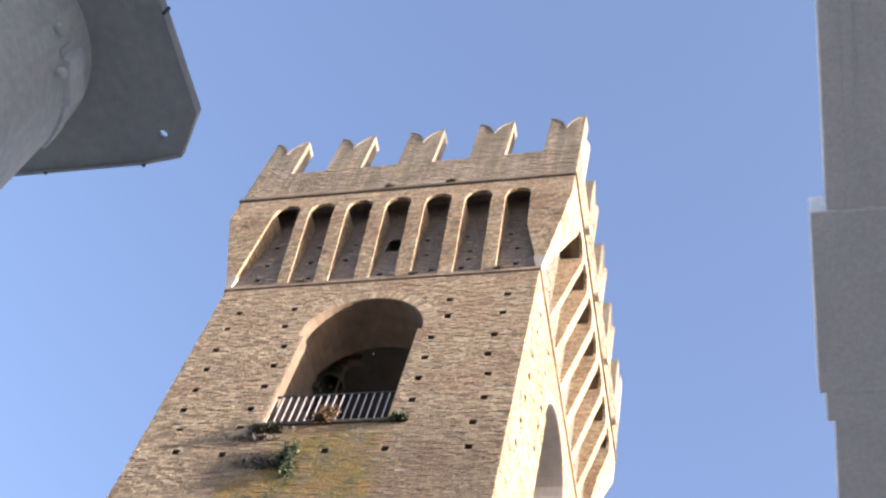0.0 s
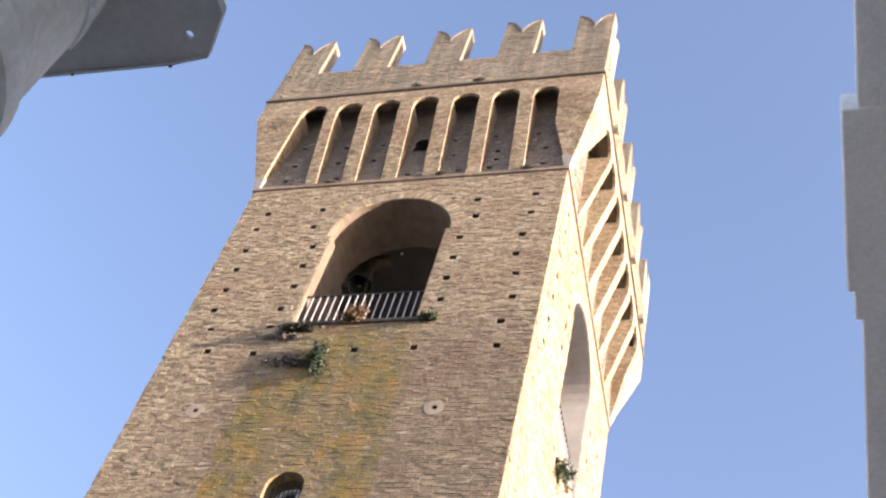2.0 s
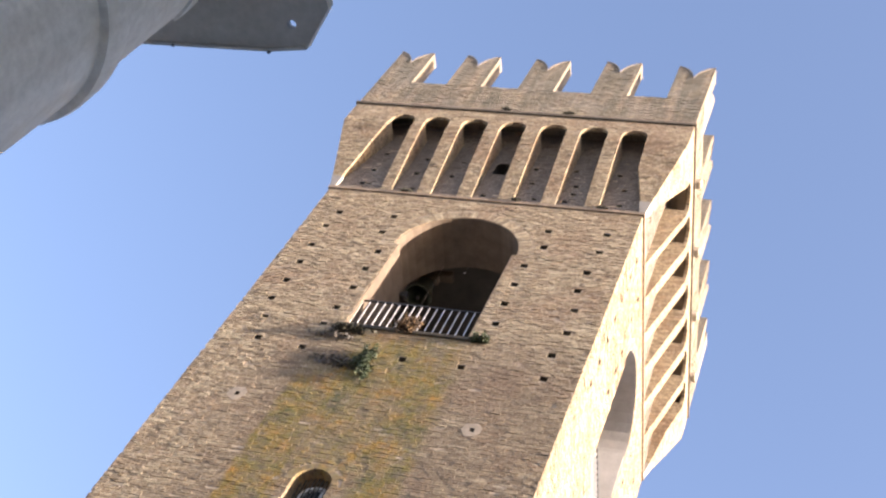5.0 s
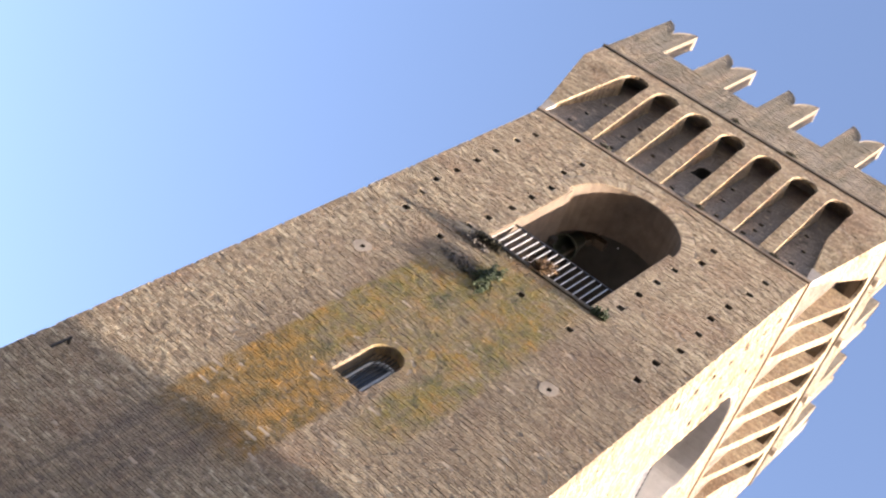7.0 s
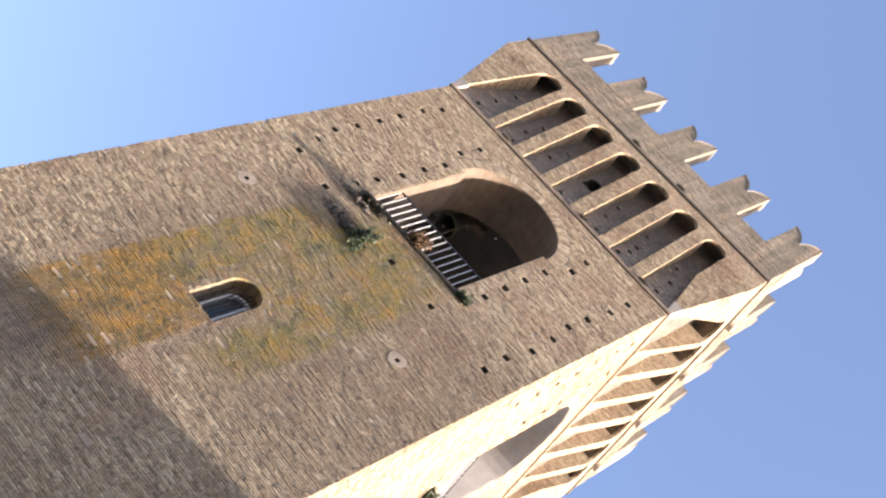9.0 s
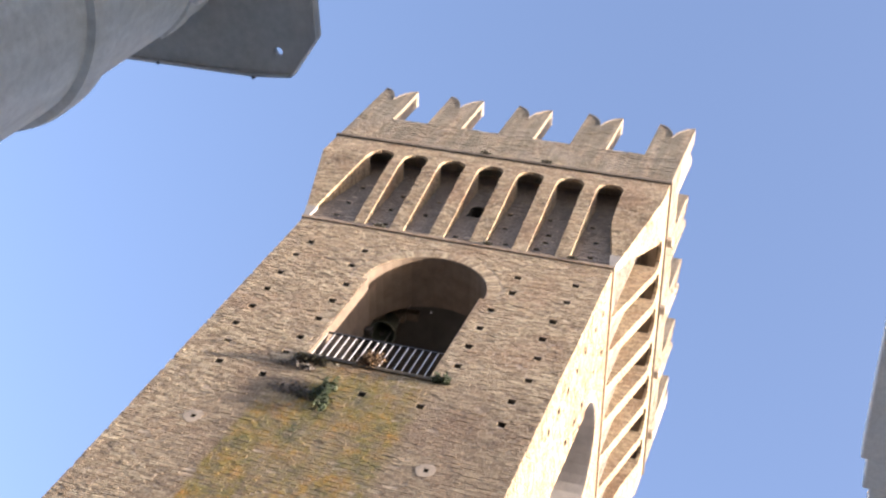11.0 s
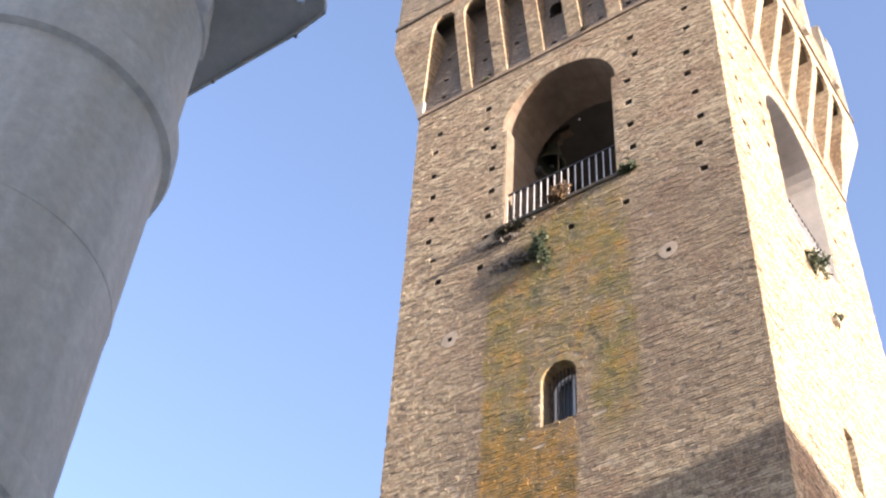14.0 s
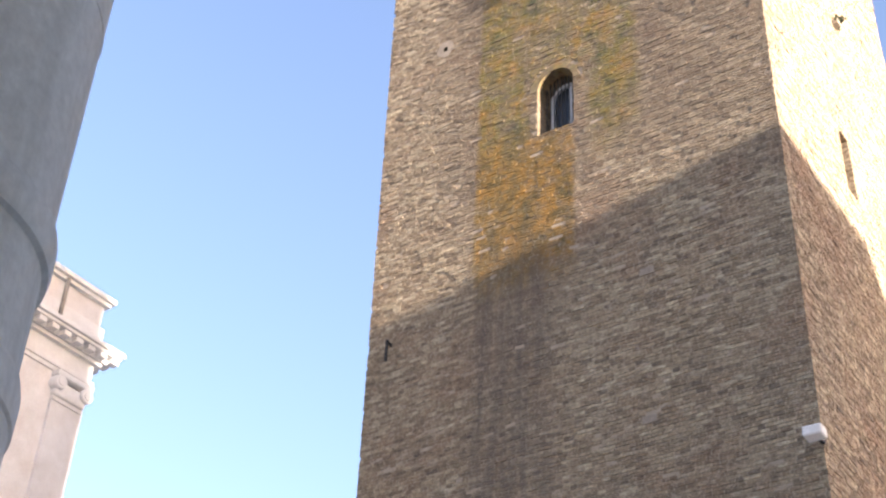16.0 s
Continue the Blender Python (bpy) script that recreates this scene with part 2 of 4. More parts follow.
GREY_METAL = rough_material("grey_painted_metal", (0.74, 0.745, 0.73), (0.82, 0.825, 0.81), 2.5, 0.55, 0.08)
gm_nt = GREY_METAL.node_tree
gm_b = gm_nt.nodes["Principled BSDF"]
gm_old = gm_b.inputs["Base Color"].links[0].from_socket
gm_v = gm_nt.nodes.new("ShaderNodeVectorMath")
gm_v.operation = "MULTIPLY"
gm_v.inputs[1].default_value = (14.0, 14.0, 0.9)
gm_nt.links.new(gm_nt.nodes.new("ShaderNodeNewGeometry").outputs["Position"], gm_v.inputs[0])
gm_streak = ramp(gm_nt, noise_of(gm_nt, gm_v.outputs[0], 1.0, 4.0, 0.65), ((0.38, (0.84, 0.83, 0.81)), (0.58, (1, 1, 1))))
gm_nt.links.new(mix(gm_nt, 0.7, gm_old, gm_streak, "MULTIPLY"), gm_b.inputs["Base Color"])
GREY_DARK = rough_material("grey_plate_metal", (0.42, 0.42, 0.405), (0.52, 0.52, 0.50), 2.5, 0.55, 0.08)
PLASTER = rough_material("grey_eaves_paint", (0.70, 0.71, 0.70), (0.80, 0.81, 0.80), 1.2, 0.8, 0.1)
HOUSE = rough_material("house_plaster", (0.50, 0.45, 0.37), (0.62, 0.57, 0.49), 0.8)
PINK = rough_material("pink_brick", (0.64, 0.605, 0.565), (0.80, 0.78, 0.755), 1.6)
TILE = rough_material("roof_tile", (0.20, 0.10, 0.06), (0.34, 0.18, 0.11), 5.0)
PAVING = rough_material("paving", (0.28, 0.265, 0.245), (0.40, 0.385, 0.36), 1.3)
GREEN = leaf_material("green_leaves", (0.014, 0.026, 0.010), (0.04, 0.058, 0.02))
DRY = leaf_material("dry_leaves", (0.04, 0.022, 0.010), (0.13, 0.075, 0.028))
SHADOW_TWIG = leaf_material("shadow_twigs", (0.05, 0.045, 0.04), (0.13, 0.115, 0.10))
DULL = leaf_material("dull_leaves", (0.025, 0.024, 0.014), (0.06, 0.055, 0.03))
WINFRAME = rough_material("window_paint", (0.50, 0.51, 0.52), (0.62, 0.63, 0.64), 6.0, 0.5, 0.05)
BARK = rough_material("bark", (0.07, 0.05, 0.03), (0.14, 0.10, 0.07), 12.0)
glass_m, glass_nt, glass_b = mat("dark_glass", 0.08)
glass_b.inputs["Base Color"].default_value = (0.02, 0.024, 0.028, 1)
glass_b.inputs["Roughness"].default_value = 0.25


# ---- mesh helpers ----
def part(name, bm, material, parent=None, label=""):
    me = bpy.data.meshes.new(name)
    if isinstance(bm, tuple):
        me.from_pydata(bm[0], [], bm[1])
    else:
        bmesh.ops.recalc_face_normals(bm, faces=bm.faces)
        bm.to_mesh(me)
        bm.free()
    me.materials.append(material)
    ob = new(name, me)
    if parent is not None:
        ob.parent = parent
        ob.matrix_parent_inverse = parent.matrix_world.inverted()
    if label:
        tagged(ob, label)
    return ob


def thing(name, label, category, at=(0, 0, 0), group="", kind=""):
    e = new(name)
    e.matrix_world = Matrix.Translation(at)
    bpy.context.view_layer.update()
    return tagged(e, label, category, group, kind)


def box(bm, x0, x1, y0, y1, z0, z1, bevel=0.0):
    v = [bm.verts.new(p) for p in ((x0, y0, z0), (x1, y0, z0), (x1, y1, z0), (x0, y1, z0), (x0, y0, z1), (x1, y0, z1), (x1, y1, z1), (x0, y1, z1))]
    fs = [bm.faces.new([v[i] for i in q]) for q in ((3, 2, 1, 0), (4, 5, 6, 7), (0, 1, 5, 4), (1, 2, 6, 5), (2, 3, 7, 6), (3, 0, 4, 7))]
    if bevel:
        bmesh.ops.bevel(bm, geom=list({e for f in fs for e in f.edges}), offset=bevel, segments=2, affect="EDGES", profile=0.5)
    return bm


def boxed(*a, bevel=0.0):
    return box(bmesh.new(), *a, bevel=bevel)


def prism(bm, outline, place, d0, d1):
    """A prism from an outline of (u, z), with place(u, d, z) giving the world point."""
    a = [bm.verts.new(place(u, d0, z)) for u, z in outline]
    b = [bm.verts.new(place(u, d1, z)) for u, z in outline]
    n = len(outline)
    bm.faces.new(a[::-1])
    bm.faces.new(b)
    for i in range(n):
        bm.faces.new((a[i], a[(i + 1) % n], b[(i + 1) % n], b[i]))
    return bm


def hull(points):
    bm = bmesh.new()
    for p in points:
        bm.verts.new(p)
    r = bmesh.ops.convex_hull(bm, input=bm.verts)
    bmesh.ops.delete(bm, geom=[v for v in r["geom_interior"] if isinstance(v, bmesh.types.BMVert)], context="VERTS")
    return bm


def lathe(bm, cx, cy, profile, seg=48):
    rings = [[bm.verts.new((cx + r * math.cos(2 * math.pi * k / seg), cy + r * math.sin(2 * math.pi * k / seg), z)) for k in range(seg)] for r, z in profile]
    for lo, hi in zip(rings, rings[1:]):
        for k in range(seg):
            bm.faces.new((lo[k], lo[(k + 1) % seg], hi[(k + 1) % seg], hi[k])).smooth = True
    bm.faces.new(rings[0][::-1])
    bm.faces.new(rings[-1])
    for i in range(1, len(profile) - 1):
        (ra, za), (rb, zb), (rc, zc) = profile[i - 1:i + 2]
        bend = abs(math.atan2(rb - ra, zb - za) - math.atan2(rc - rb, zc - zb))
        if bend > 0.5:
            for k in range(seg):
                bm.edges.get((rings[i][k], rings[i][(k + 1) % seg])).smooth = False
    return bm


def arch_outline(cx, hw, sill, spring, r, seg=18):
    """Jambs of half width hw up to the spring, and a round head of radius r."""
    pts = [(cx - hw, sill), (cx + hw, sill), (cx + hw, spring)]
    pts += [(cx + r * math.cos(math.pi * k / seg), spring + r * math.sin(math.pi * k / seg)) for k in range(seg + 1)]
    return pts + [(cx - hw, spring)] if abs(r - hw) > 1e-4 else [pts[0], pts[1]] + pts[3:]


def cut(target, cutter):
    """The target minus the cutter, kept as plain mesh."""
    mod = target.modifiers.new("cut", "BOOLEAN")
    mod.operation, mod.solver, mod.use_self, mod.object = "DIFFERENCE", "EXACT", True, cutter
    dg = bpy.context.evaluated_depsgraph_get()
    dg.update()
    me = bpy.data.meshes.new_from_object(target.evaluated_get(dg))
    target.modifiers.clear()
    target.data = me
    bpy.data.objects.remove(cutter)


# ---- ground ----
ground = part("ground", boxed(-2500, 2500, -2500, 2500, -1.0, 0.0), PAVING)
tagged(ground, "grey stone-paved town square around the tower", "ground", kind="structure")

# ---- tower ----
W2, P = 4.25, 0.66                     # half the shaft's width, and the overhang of the battlements
Z_LEDGE, Z_KINK, Z_SPRING, Z_CORNICE, Z_CRENEL, Z_TOP = 30.72, 33.6, 33.84, 34.76, 36.45, 38.7
DEPTH = 8.5
BED = 0.011                            # how far the mortar lies behind the bricks


def left_x(z):
    return -W2 + 0.0118 * max(0.0, Z_LEDGE - z)


def front(u, d, z):
    return (u, -d, z)


def right(u, d, z):
    return (W2 + d, u, z)


def rear(u, d, z):
    return (-u, DEPTH + d, z)


def left(u, d, z):
    return (-W2 - d, DEPTH - u, z)


ARCH = dict(cx=0.06, hw=1.47, sill=24.5, spring=28.2, r=1.58)
ARCH_R = dict(cx=4.35, hw=1.42, sill=24.5, spring=28.35, r=1.55)
WIN = dict(cx=0.01, hw=0.395, sill=18.06, spring=19.2, r=0.395)
HOLES = [(-3.49, 29.46), (-3.58, 28.71), (-3.56, 27.73), (-3.52, 26.88), (-3.5, 26.01), (-3.52, 25.2), (-3.34, 24.41), (-3.13, 23.6),
         (-1.99, 29.49), (-2.02, 28.66), (-1.78, 27.72), (-1.8, 26.88), (-1.78, 26.02), (-1.84, 25.13), (-1.88, 24.41), (-1.99, 23.45),
         (2.1, 29.48), (2.18, 28.69), (1.93, 27.77), (1.93, 26.9), (1.93, 26.04), (1.95, 25.2), (1.69, 23.44), (0.36, 23.44)]
HOLES += [(3.56, 29.56), (3.55, 28.7), (3.47, 27.73), (3.43, 26.9), (3.54, 26.08), (3.59, 25.16), (3.47, 24.26), (3.51, 23.4)]
HOLES_R = [(0.86, 29.85), (0.83, 29.03), (0.83, 28.03), (0.88, 27.19), (0.88, 26.36), (0.88, 25.49), (0.85, 24.61),
           (2.1, 30.05), (2.15, 29.15), (2.35, 27.99), (2.35, 27.2), (2.35, 26.35), (6.4, 29.1), (6.4, 28.0), (6.4, 26.9), (7.6, 29.5), (7.6, 28.4), (7.6, 27.2)]
STONES = [(-2.66, 21.53), (2.55, 21.41)]
SLOT_R = (3.45, 3.95, 17.25, 18.75)

tower = thing("brick_tower", "tall weathered tan brick bell tower with swallowtail battlements", "tower", (0, DEPTH / 2, 0))
bm = bmesh.new()
lo = [bm.verts.new(p) for p in ((left_x(0) + BED, BED, 0), (W2 - BED, BED, 0), (W2 - BED, DEPTH, 0), (-W2, DEPTH, 0))]
hi = [bm.verts.new(p) for p in ((-W2 + BED, BED, 33.28), (W2 - BED, BED, 33.28), (W2 - BED, DEPTH, 33.28), (-W2, DEPTH, 33.28))]
bm.faces.new(lo[::-1])
bm.faces.new(hi)
for i in range(4):
    bm.faces.new((lo[i], lo[(i + 1) % 4], hi[(i + 1) % 4], hi[i]))
shaft = part("shaft", bm, MORTAR, tower)

cutter = bmesh.new()
prism(cutter, arch_outline(**ARCH), front, 0.2, -1.65)
prism(cutter, arch_outline(**ARCH_R), right, 0.2, -1.9)
prism(cutter, arch_outline(**WIN), front, 0.2, -0.55)
y0, y1, z0, z1 = SLOT_R
prism(cutter, [(y0, z0), (y1, z0), (y1, z1), (y0, z1)], right, 0.2, -0.6)
box(cutter, -2.5, 2.4, 1.45, 6.9, 23.6, 31.2)
prism(cutter, arch_outline(**ARCH_R), left, 0.2, -1.9)
prism(cutter, arch_outline(**ARCH), rear, 0.2, -1.8)
for u, z in HOLES:
    box(cutter, u - 0.085, u + 0.085, -0.1, 0.55, z - 0.085, z + 0.085)
for u, z in HOLES_R:
    box(cutter, W2 - 1.2, W2 + 0.1, u - 0.085, u + 0.085, z - 0.1, z + 0.1)
for u, z in STONES:
    box(cutter, u - 0.05, u + 0.05, -0.1, 0.25, z - 0.06, z + 0.06)
NICHE_HOLES = [(-3.49, 31.12), (-3.45, 31.94), (-3.43, 32.94), (-2.04, 31.06), (-2.2, 31.92), (-2.17, 32.8), (-1.19, 31.92), (-1.11, 32.76), (-0.04, 31.02), (1.06, 31.9),
               (1.33, 31.04), (0.95, 32.73), (2.14, 31.06), (2.25, 31.92), (2.05, 32.76), (3.56, 31.1), (3.52, 31.92), (3.24, 32.74), (2.27, 31.5)]
for u, z in NICHE_HOLES:
    box(cutter, u - 0.07, u + 0.07, -0.1, 0.5, z - 0.065, z + 0.065)
prism(cutter, arch_outline(0.03, 0.19, 32.25, 32.75, 0.19, 10), front, 0.1, -0.6)
cut(shaft, part("cutter", cutter, MORTAR))
shaft.data.materials.append(MASONRY)
shaft.data.materials.append(MOSS_SHADE)
shaft.data.materials.append(HOLE_SHADE)
shaft.data.materials.append(CHAMBER_SHADE)
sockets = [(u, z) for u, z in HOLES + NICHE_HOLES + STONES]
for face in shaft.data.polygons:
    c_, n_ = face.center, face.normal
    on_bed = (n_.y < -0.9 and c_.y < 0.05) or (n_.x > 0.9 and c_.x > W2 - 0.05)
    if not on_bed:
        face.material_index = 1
        # front holes lined dark in place of the shade within
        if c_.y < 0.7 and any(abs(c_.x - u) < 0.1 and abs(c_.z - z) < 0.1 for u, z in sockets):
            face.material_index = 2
        # side holes and niche window: shade painted on their inner faces
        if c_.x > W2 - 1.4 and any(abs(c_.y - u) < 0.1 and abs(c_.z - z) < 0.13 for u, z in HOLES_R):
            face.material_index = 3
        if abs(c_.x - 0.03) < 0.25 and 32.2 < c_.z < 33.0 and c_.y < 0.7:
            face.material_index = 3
        # belfry chamber faces, with shade put into their colour
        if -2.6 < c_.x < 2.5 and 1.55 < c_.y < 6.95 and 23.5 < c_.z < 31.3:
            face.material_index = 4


# ---- courses of bricks ----
def keep_intervals(lo, hi, gaps):
    out = [(lo, hi)]
    for a, b in gaps:
        nxt = []
        for p, q in out:
            if b <= p or a >= q:
                nxt.append((p, q))
            else:
                nxt += [(p, a)] if a > p else []
                nxt += [(b, q)] if b < q else []
        out = nxt
    return [(a, b) for a, b in out if b - a > 0.035]


def arch_gap(z, cx, hw, sill, spring, r, ring):
    if z < sill or z > spring + r + ring:
        return []
    if z <= spring:
        return [(cx - hw, cx + hw)]
    h = z - spring
    return [(cx - w, cx + w) for w in [math.sqrt(max(0.0, (r + ring) ** 2 - h * h))]]


def brick_courses(rng, place, z_lo, z_hi, span, gaps, proud=0.0045, course=0.066):
    """Bricks course by course, as lists of verts and faces: each a box without its back."""
    verts, faces = [], []

    def set_at(u, d, z):
        """Old courses run a little uneven, and some stretches are worn back."""
        x, y, _ = place(u, 0.0, z)
        at = Vector((x * 0.45, y * 0.45, z * 0.6))
        return place(u, d + (0.004 * noise.noise(at * 2.3) if d > -0.02 else 0.0), z + 0.045 * noise.noise(at) + 0.012 * noise.noise(at * 3.1))

    n = int((z_hi - z_lo) / course + 0.01)
    for i in range(n):
        z0 = z_lo + i * course
        z1 = z0 + course - 0.011
        lo, hi = span(z0)
        g = gaps((z0 + z1) / 2)
        u = lo - rng.uniform(0, 0.2)
        while u < hi:
            long = rng.choice((0.27, 0.25, 0.13, 0.13, 0.19))
            a, b = max(u, lo), min(u + long - 0.012, hi)
            u += long
            if b - a < 0.04:
                continue
            for p, q in keep_intervals(a, b, g):
                d = rng.uniform(-0.005, proud) + (0.008 if rng.random() < 0.07 else 0.0)
                if rng.random() < 0.06:
                    d = -0.009
                j = [rng.uniform(-0.003, 0.003) for _ in range(6)]
                k = len(verts)
                verts += [set_at(p, -0.03, z0), set_at(q, -0.03, z0), set_at(q, -0.03, z1), set_at(p, -0.03, z1),
                          set_at(p + abs(j[0]), d + j[4], z0 + j[1]), set_at(q - abs(j[2]), d + j[5], z0 + j[3]),
                          set_at(q - abs(j[3]), d + j[4], z1 + j[0]), set_at(p + abs(j[1]), d + j[5], z1 + j[2])]
                faces += [(k + 4, k + 5, k + 6, k + 7), (k, k + 1, k + 5, k + 4), (k + 1, k + 2, k + 6, k + 5), (k + 2, k + 3, k + 7, k + 6), (k + 3, k, k + 4, k + 7)]
    return verts, faces


def front_gaps(z):
    g = arch_gap(z, **ARCH, ring=0.36) + arch_gap(z, **WIN, ring=0.2)
    g += [(u - 0.085, u + 0.085) for u, zz in HOLES if abs(z - zz) < 0.1]
    g += [(u - w, u + w) for u, zz in STONES if abs(z - zz) < 0.16 for w in [math.sqrt(0.17 ** 2 - (z - zz) ** 2)]]
    return g


def right_gaps(z):
    g = arch_gap(z, **ARCH_R, ring=0.3)
    g += [(u - 0.085, u + 0.085) for u, zz in HOLES_R if abs(z - zz) < 0.12]
    if SLOT_R[2] < z < SLOT_R[3]:
        g.append(SLOT_R[:2])
    return g


rng = random.Random(5)
Z_PICK = (12.006, 12.6)
c = tagged(part("brickwork", brick_courses(rng, front, 6.0, Z_PICK[0], lambda z: (left_x(z), W2), front_gaps), BRICK, tower), kind="stuff")
c = tagged(part("brickwork", brick_courses(rng, front, Z_PICK[1], Z_LEDGE - 0.06, lambda z: (left_x(z), W2), front_gaps), BRICK, tower), kind="stuff")
c = tagged(part("brickwork", brick_courses(rng, right, 8.0, Z_LEDGE - 0.06, lambda z: (0.0, DEPTH), right_gaps, 0.003), BRICK, tower), kind="stuff")
# niche backs: plaster grey with their shade put into the colour
c = tagged(part("brickwork", brick_courses(rng, front, Z_LEDGE + 0.08, 34.8, lambda z: (-W2, W2), lambda z: [(u - 0.07, u + 0.07) for u, zz in NICHE_HOLES if abs(z - zz) < 0.08] + arch_gap(z, 0.03, 0.19, 32.25, 32.75, 0.19, 0.0)), NICHE_GREY, tower), kind="stuff")
c = tagged(part("brickwork", brick_courses(rng, right, Z_LEDGE + 0.08, 34.8, lambda z: (0, DEPTH), lambda z: []), NICHE_GREY, tower), kind="stuff")


def voussoirs(place, cx, spring, r, ring, n, rng):
    """Bricks on edge round an arch's head, each a piece of its own."""
    for k in range(n):
        a0, a1 = math.pi * k / n + 0.002, math.pi * (k + 1) / n - 0.002
        length = ring + rng.uniform(-0.09, 0.0)
        d = rng.uniform(0.001, 0.005)
        vs = []
        for depth in (-0.05, d):
            for a, rr in ((a0, r), (a1, r), (a1, r + length), (a0, r + length)):
                vs.append(place(cx + rr * math.cos(a), depth, spring + rr * math.sin(a)))
        part("voussoir", (vs, [(4, 5, 6, 7), (0, 1, 5, 4), (1, 2, 6, 5), (2, 3, 7, 6), (3, 0, 4, 7)]), BRICK_ONE, tower)


voussoirs(front, ARCH["cx"], ARCH["spring"], ARCH["r"], 0.36, 86, rng)
voussoirs(right, ARCH_R["cx"], ARCH_R["spring"], ARCH_R["r"], 0.3, 68, rng)
voussoirs(front, WIN["cx"], WIN["spring"], WIN["r"], 0.2, 17, rng)

# pale round patches with a hole
for u, z in STONES:
    bm = bmesh.new()
    ring = [(u + (0.21 + rng.uniform(-0.025, 0.02)) * math.cos(a), z + (0.23 + rng.uniform(-0.025, 0.02)) * math.sin(a)) for a in [2 * math.pi * k / 16 for k in range(16)]]
    vo = [bm.verts.new(front(a, 0.005, b)) for a, b in ring]
    vb = [bm.verts.new(front(a, -0.03, b)) for a, b in ring]
    hole = [(u + 0.05 * sx, z + 0.06 * sz) for sx, sz in ((1, 0), (1, 1), (0, 1), (-1, 1), (-1, 0), (-1, -1), (0, -1), (1, -1))]
    vi = [bm.verts.new(front(a, 0.006, b)) for a, b in hole]
    for k in range(16):
        bm.faces.new((vb[k], vb[(k + 1) % 16], vo[(k + 1) % 16], vo[k]))
        h = k // 2
        if k % 2 == 0:
            bm.faces.new((vo[k], vo[k + 1], vi[h]))
        else:
            bm.faces.new((vo[k], vo[(k + 1) % 16], vi[(h + 1) % 8], vi[h]))
    part("putlog_patch", bm, PATCH, tower, "pale mortar patch round a small hole")

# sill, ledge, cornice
# sill colour holds both its moss and the shade along it
part("sill", boxed(-1.55, 1.85, -0.055, 0.3, 24.39, 24.5, bevel=0.02), MOSS_SHADE, tower, "mossy projecting stone sill with shade in its dark colour")
part("sill", boxed(W2 - 0.3, W2 + 0.012, 2.9, 5.8, 24.4, 24.5, bevel=0.01), STONE, tower)


def band_round(name, z0, z1, out, proud, material):
    """A moulding round all four sides, standing proud of a square."""
    bm = bmesh.new()
    a, b = out + proud, out - 0.2
    for x0, x1, y0, y1 in ((-W2 - a, W2 + a, -a, -b), (-W2 - a, W2 + a, DEPTH + b, DEPTH + a), (-W2 - a, -W2 - b, -b, DEPTH + b), (W2 + b, W2 + a, -b, DEPTH + b)):
        box(bm, x0, x1, y0, y1, z0, z1)
    return part(name, bm, material, tower)


band_round("string_course", Z_LEDGE - 0.05, Z_LEDGE + 0.06, 0.0, 0.045, LEDGE)
band_round("string_course", Z_CORNICE - 0.07, Z_CORNICE + 0.03, P, 0.05, MOULD)

# corbels, corner piers and small arches on each side
NICHES = [(-3.56, -2.85), (-2.54, -1.82), (-1.43, -0.71), (-0.31, 0.40), (0.82, 1.56), (1.95, 2.70), (3.08, 3.78)]
SIDE_NICHES = [(a, b + 0.09) for a, b in NICHES[:-1]] + NICHES[-1:]
for place, mid in ((front, 0.0), (right, DEPTH / 2), (rear, 0.0), (left, DEPTH / 2)):
    bays = SIDE_NICHES if place in (right, left) else NICHES
    for (a0, a1), (b0, b1) in zip(bays, bays[1:]):
        u0, u1 = mid + a1, mid + b0
        prof = [(-0.35, Z_LEDGE + 0.05), (0.03, Z_LEDGE + 0.05), (P * 0.5, 32.1), (P, Z_KINK), (P, Z_SPRING), (-0.35, Z_SPRING)]
        bm = bmesh.new()
        va = [bm.verts.new(place(u0, d, z)) for d, z in prof]
        vb = [bm.verts.new(place(u1, d, z)) for d, z in prof]
        bm.faces.new(va[::-1])
        bm.faces.new(vb)
        for i in range(len(prof)):
            j = (i + 1) % len(prof)
            bm.faces.new((va[i], va[j], vb[j], vb[i]))
        part("corbel", bm, MASONRY, tower)
    e = W2 + P if place in (front, rear) else W2 + P - 0.1
    outline = [(mid - e, Z_SPRING), (mid + bays[0][0], Z_SPRING)]
    for a, b in bays:
        m_, r_ = mid + (a + b) / 2, (b - a) / 2
        outline += [(m_ - r_ * math.cos(math.pi * k / 10), Z_SPRING + r_ * math.sin(math.pi * k / 10)) for k in range(0 if a != bays[0][0] else 1, 11)]
    outline += [(mid + e, Z_SPRING), (mid + e, Z_CORNICE - 0.07), (mid - e, Z_CORNICE - 0.07)]
    part("arcade", prism(bmesh.new(), outline, place, P, P - 0.1), MASONRY, tower)
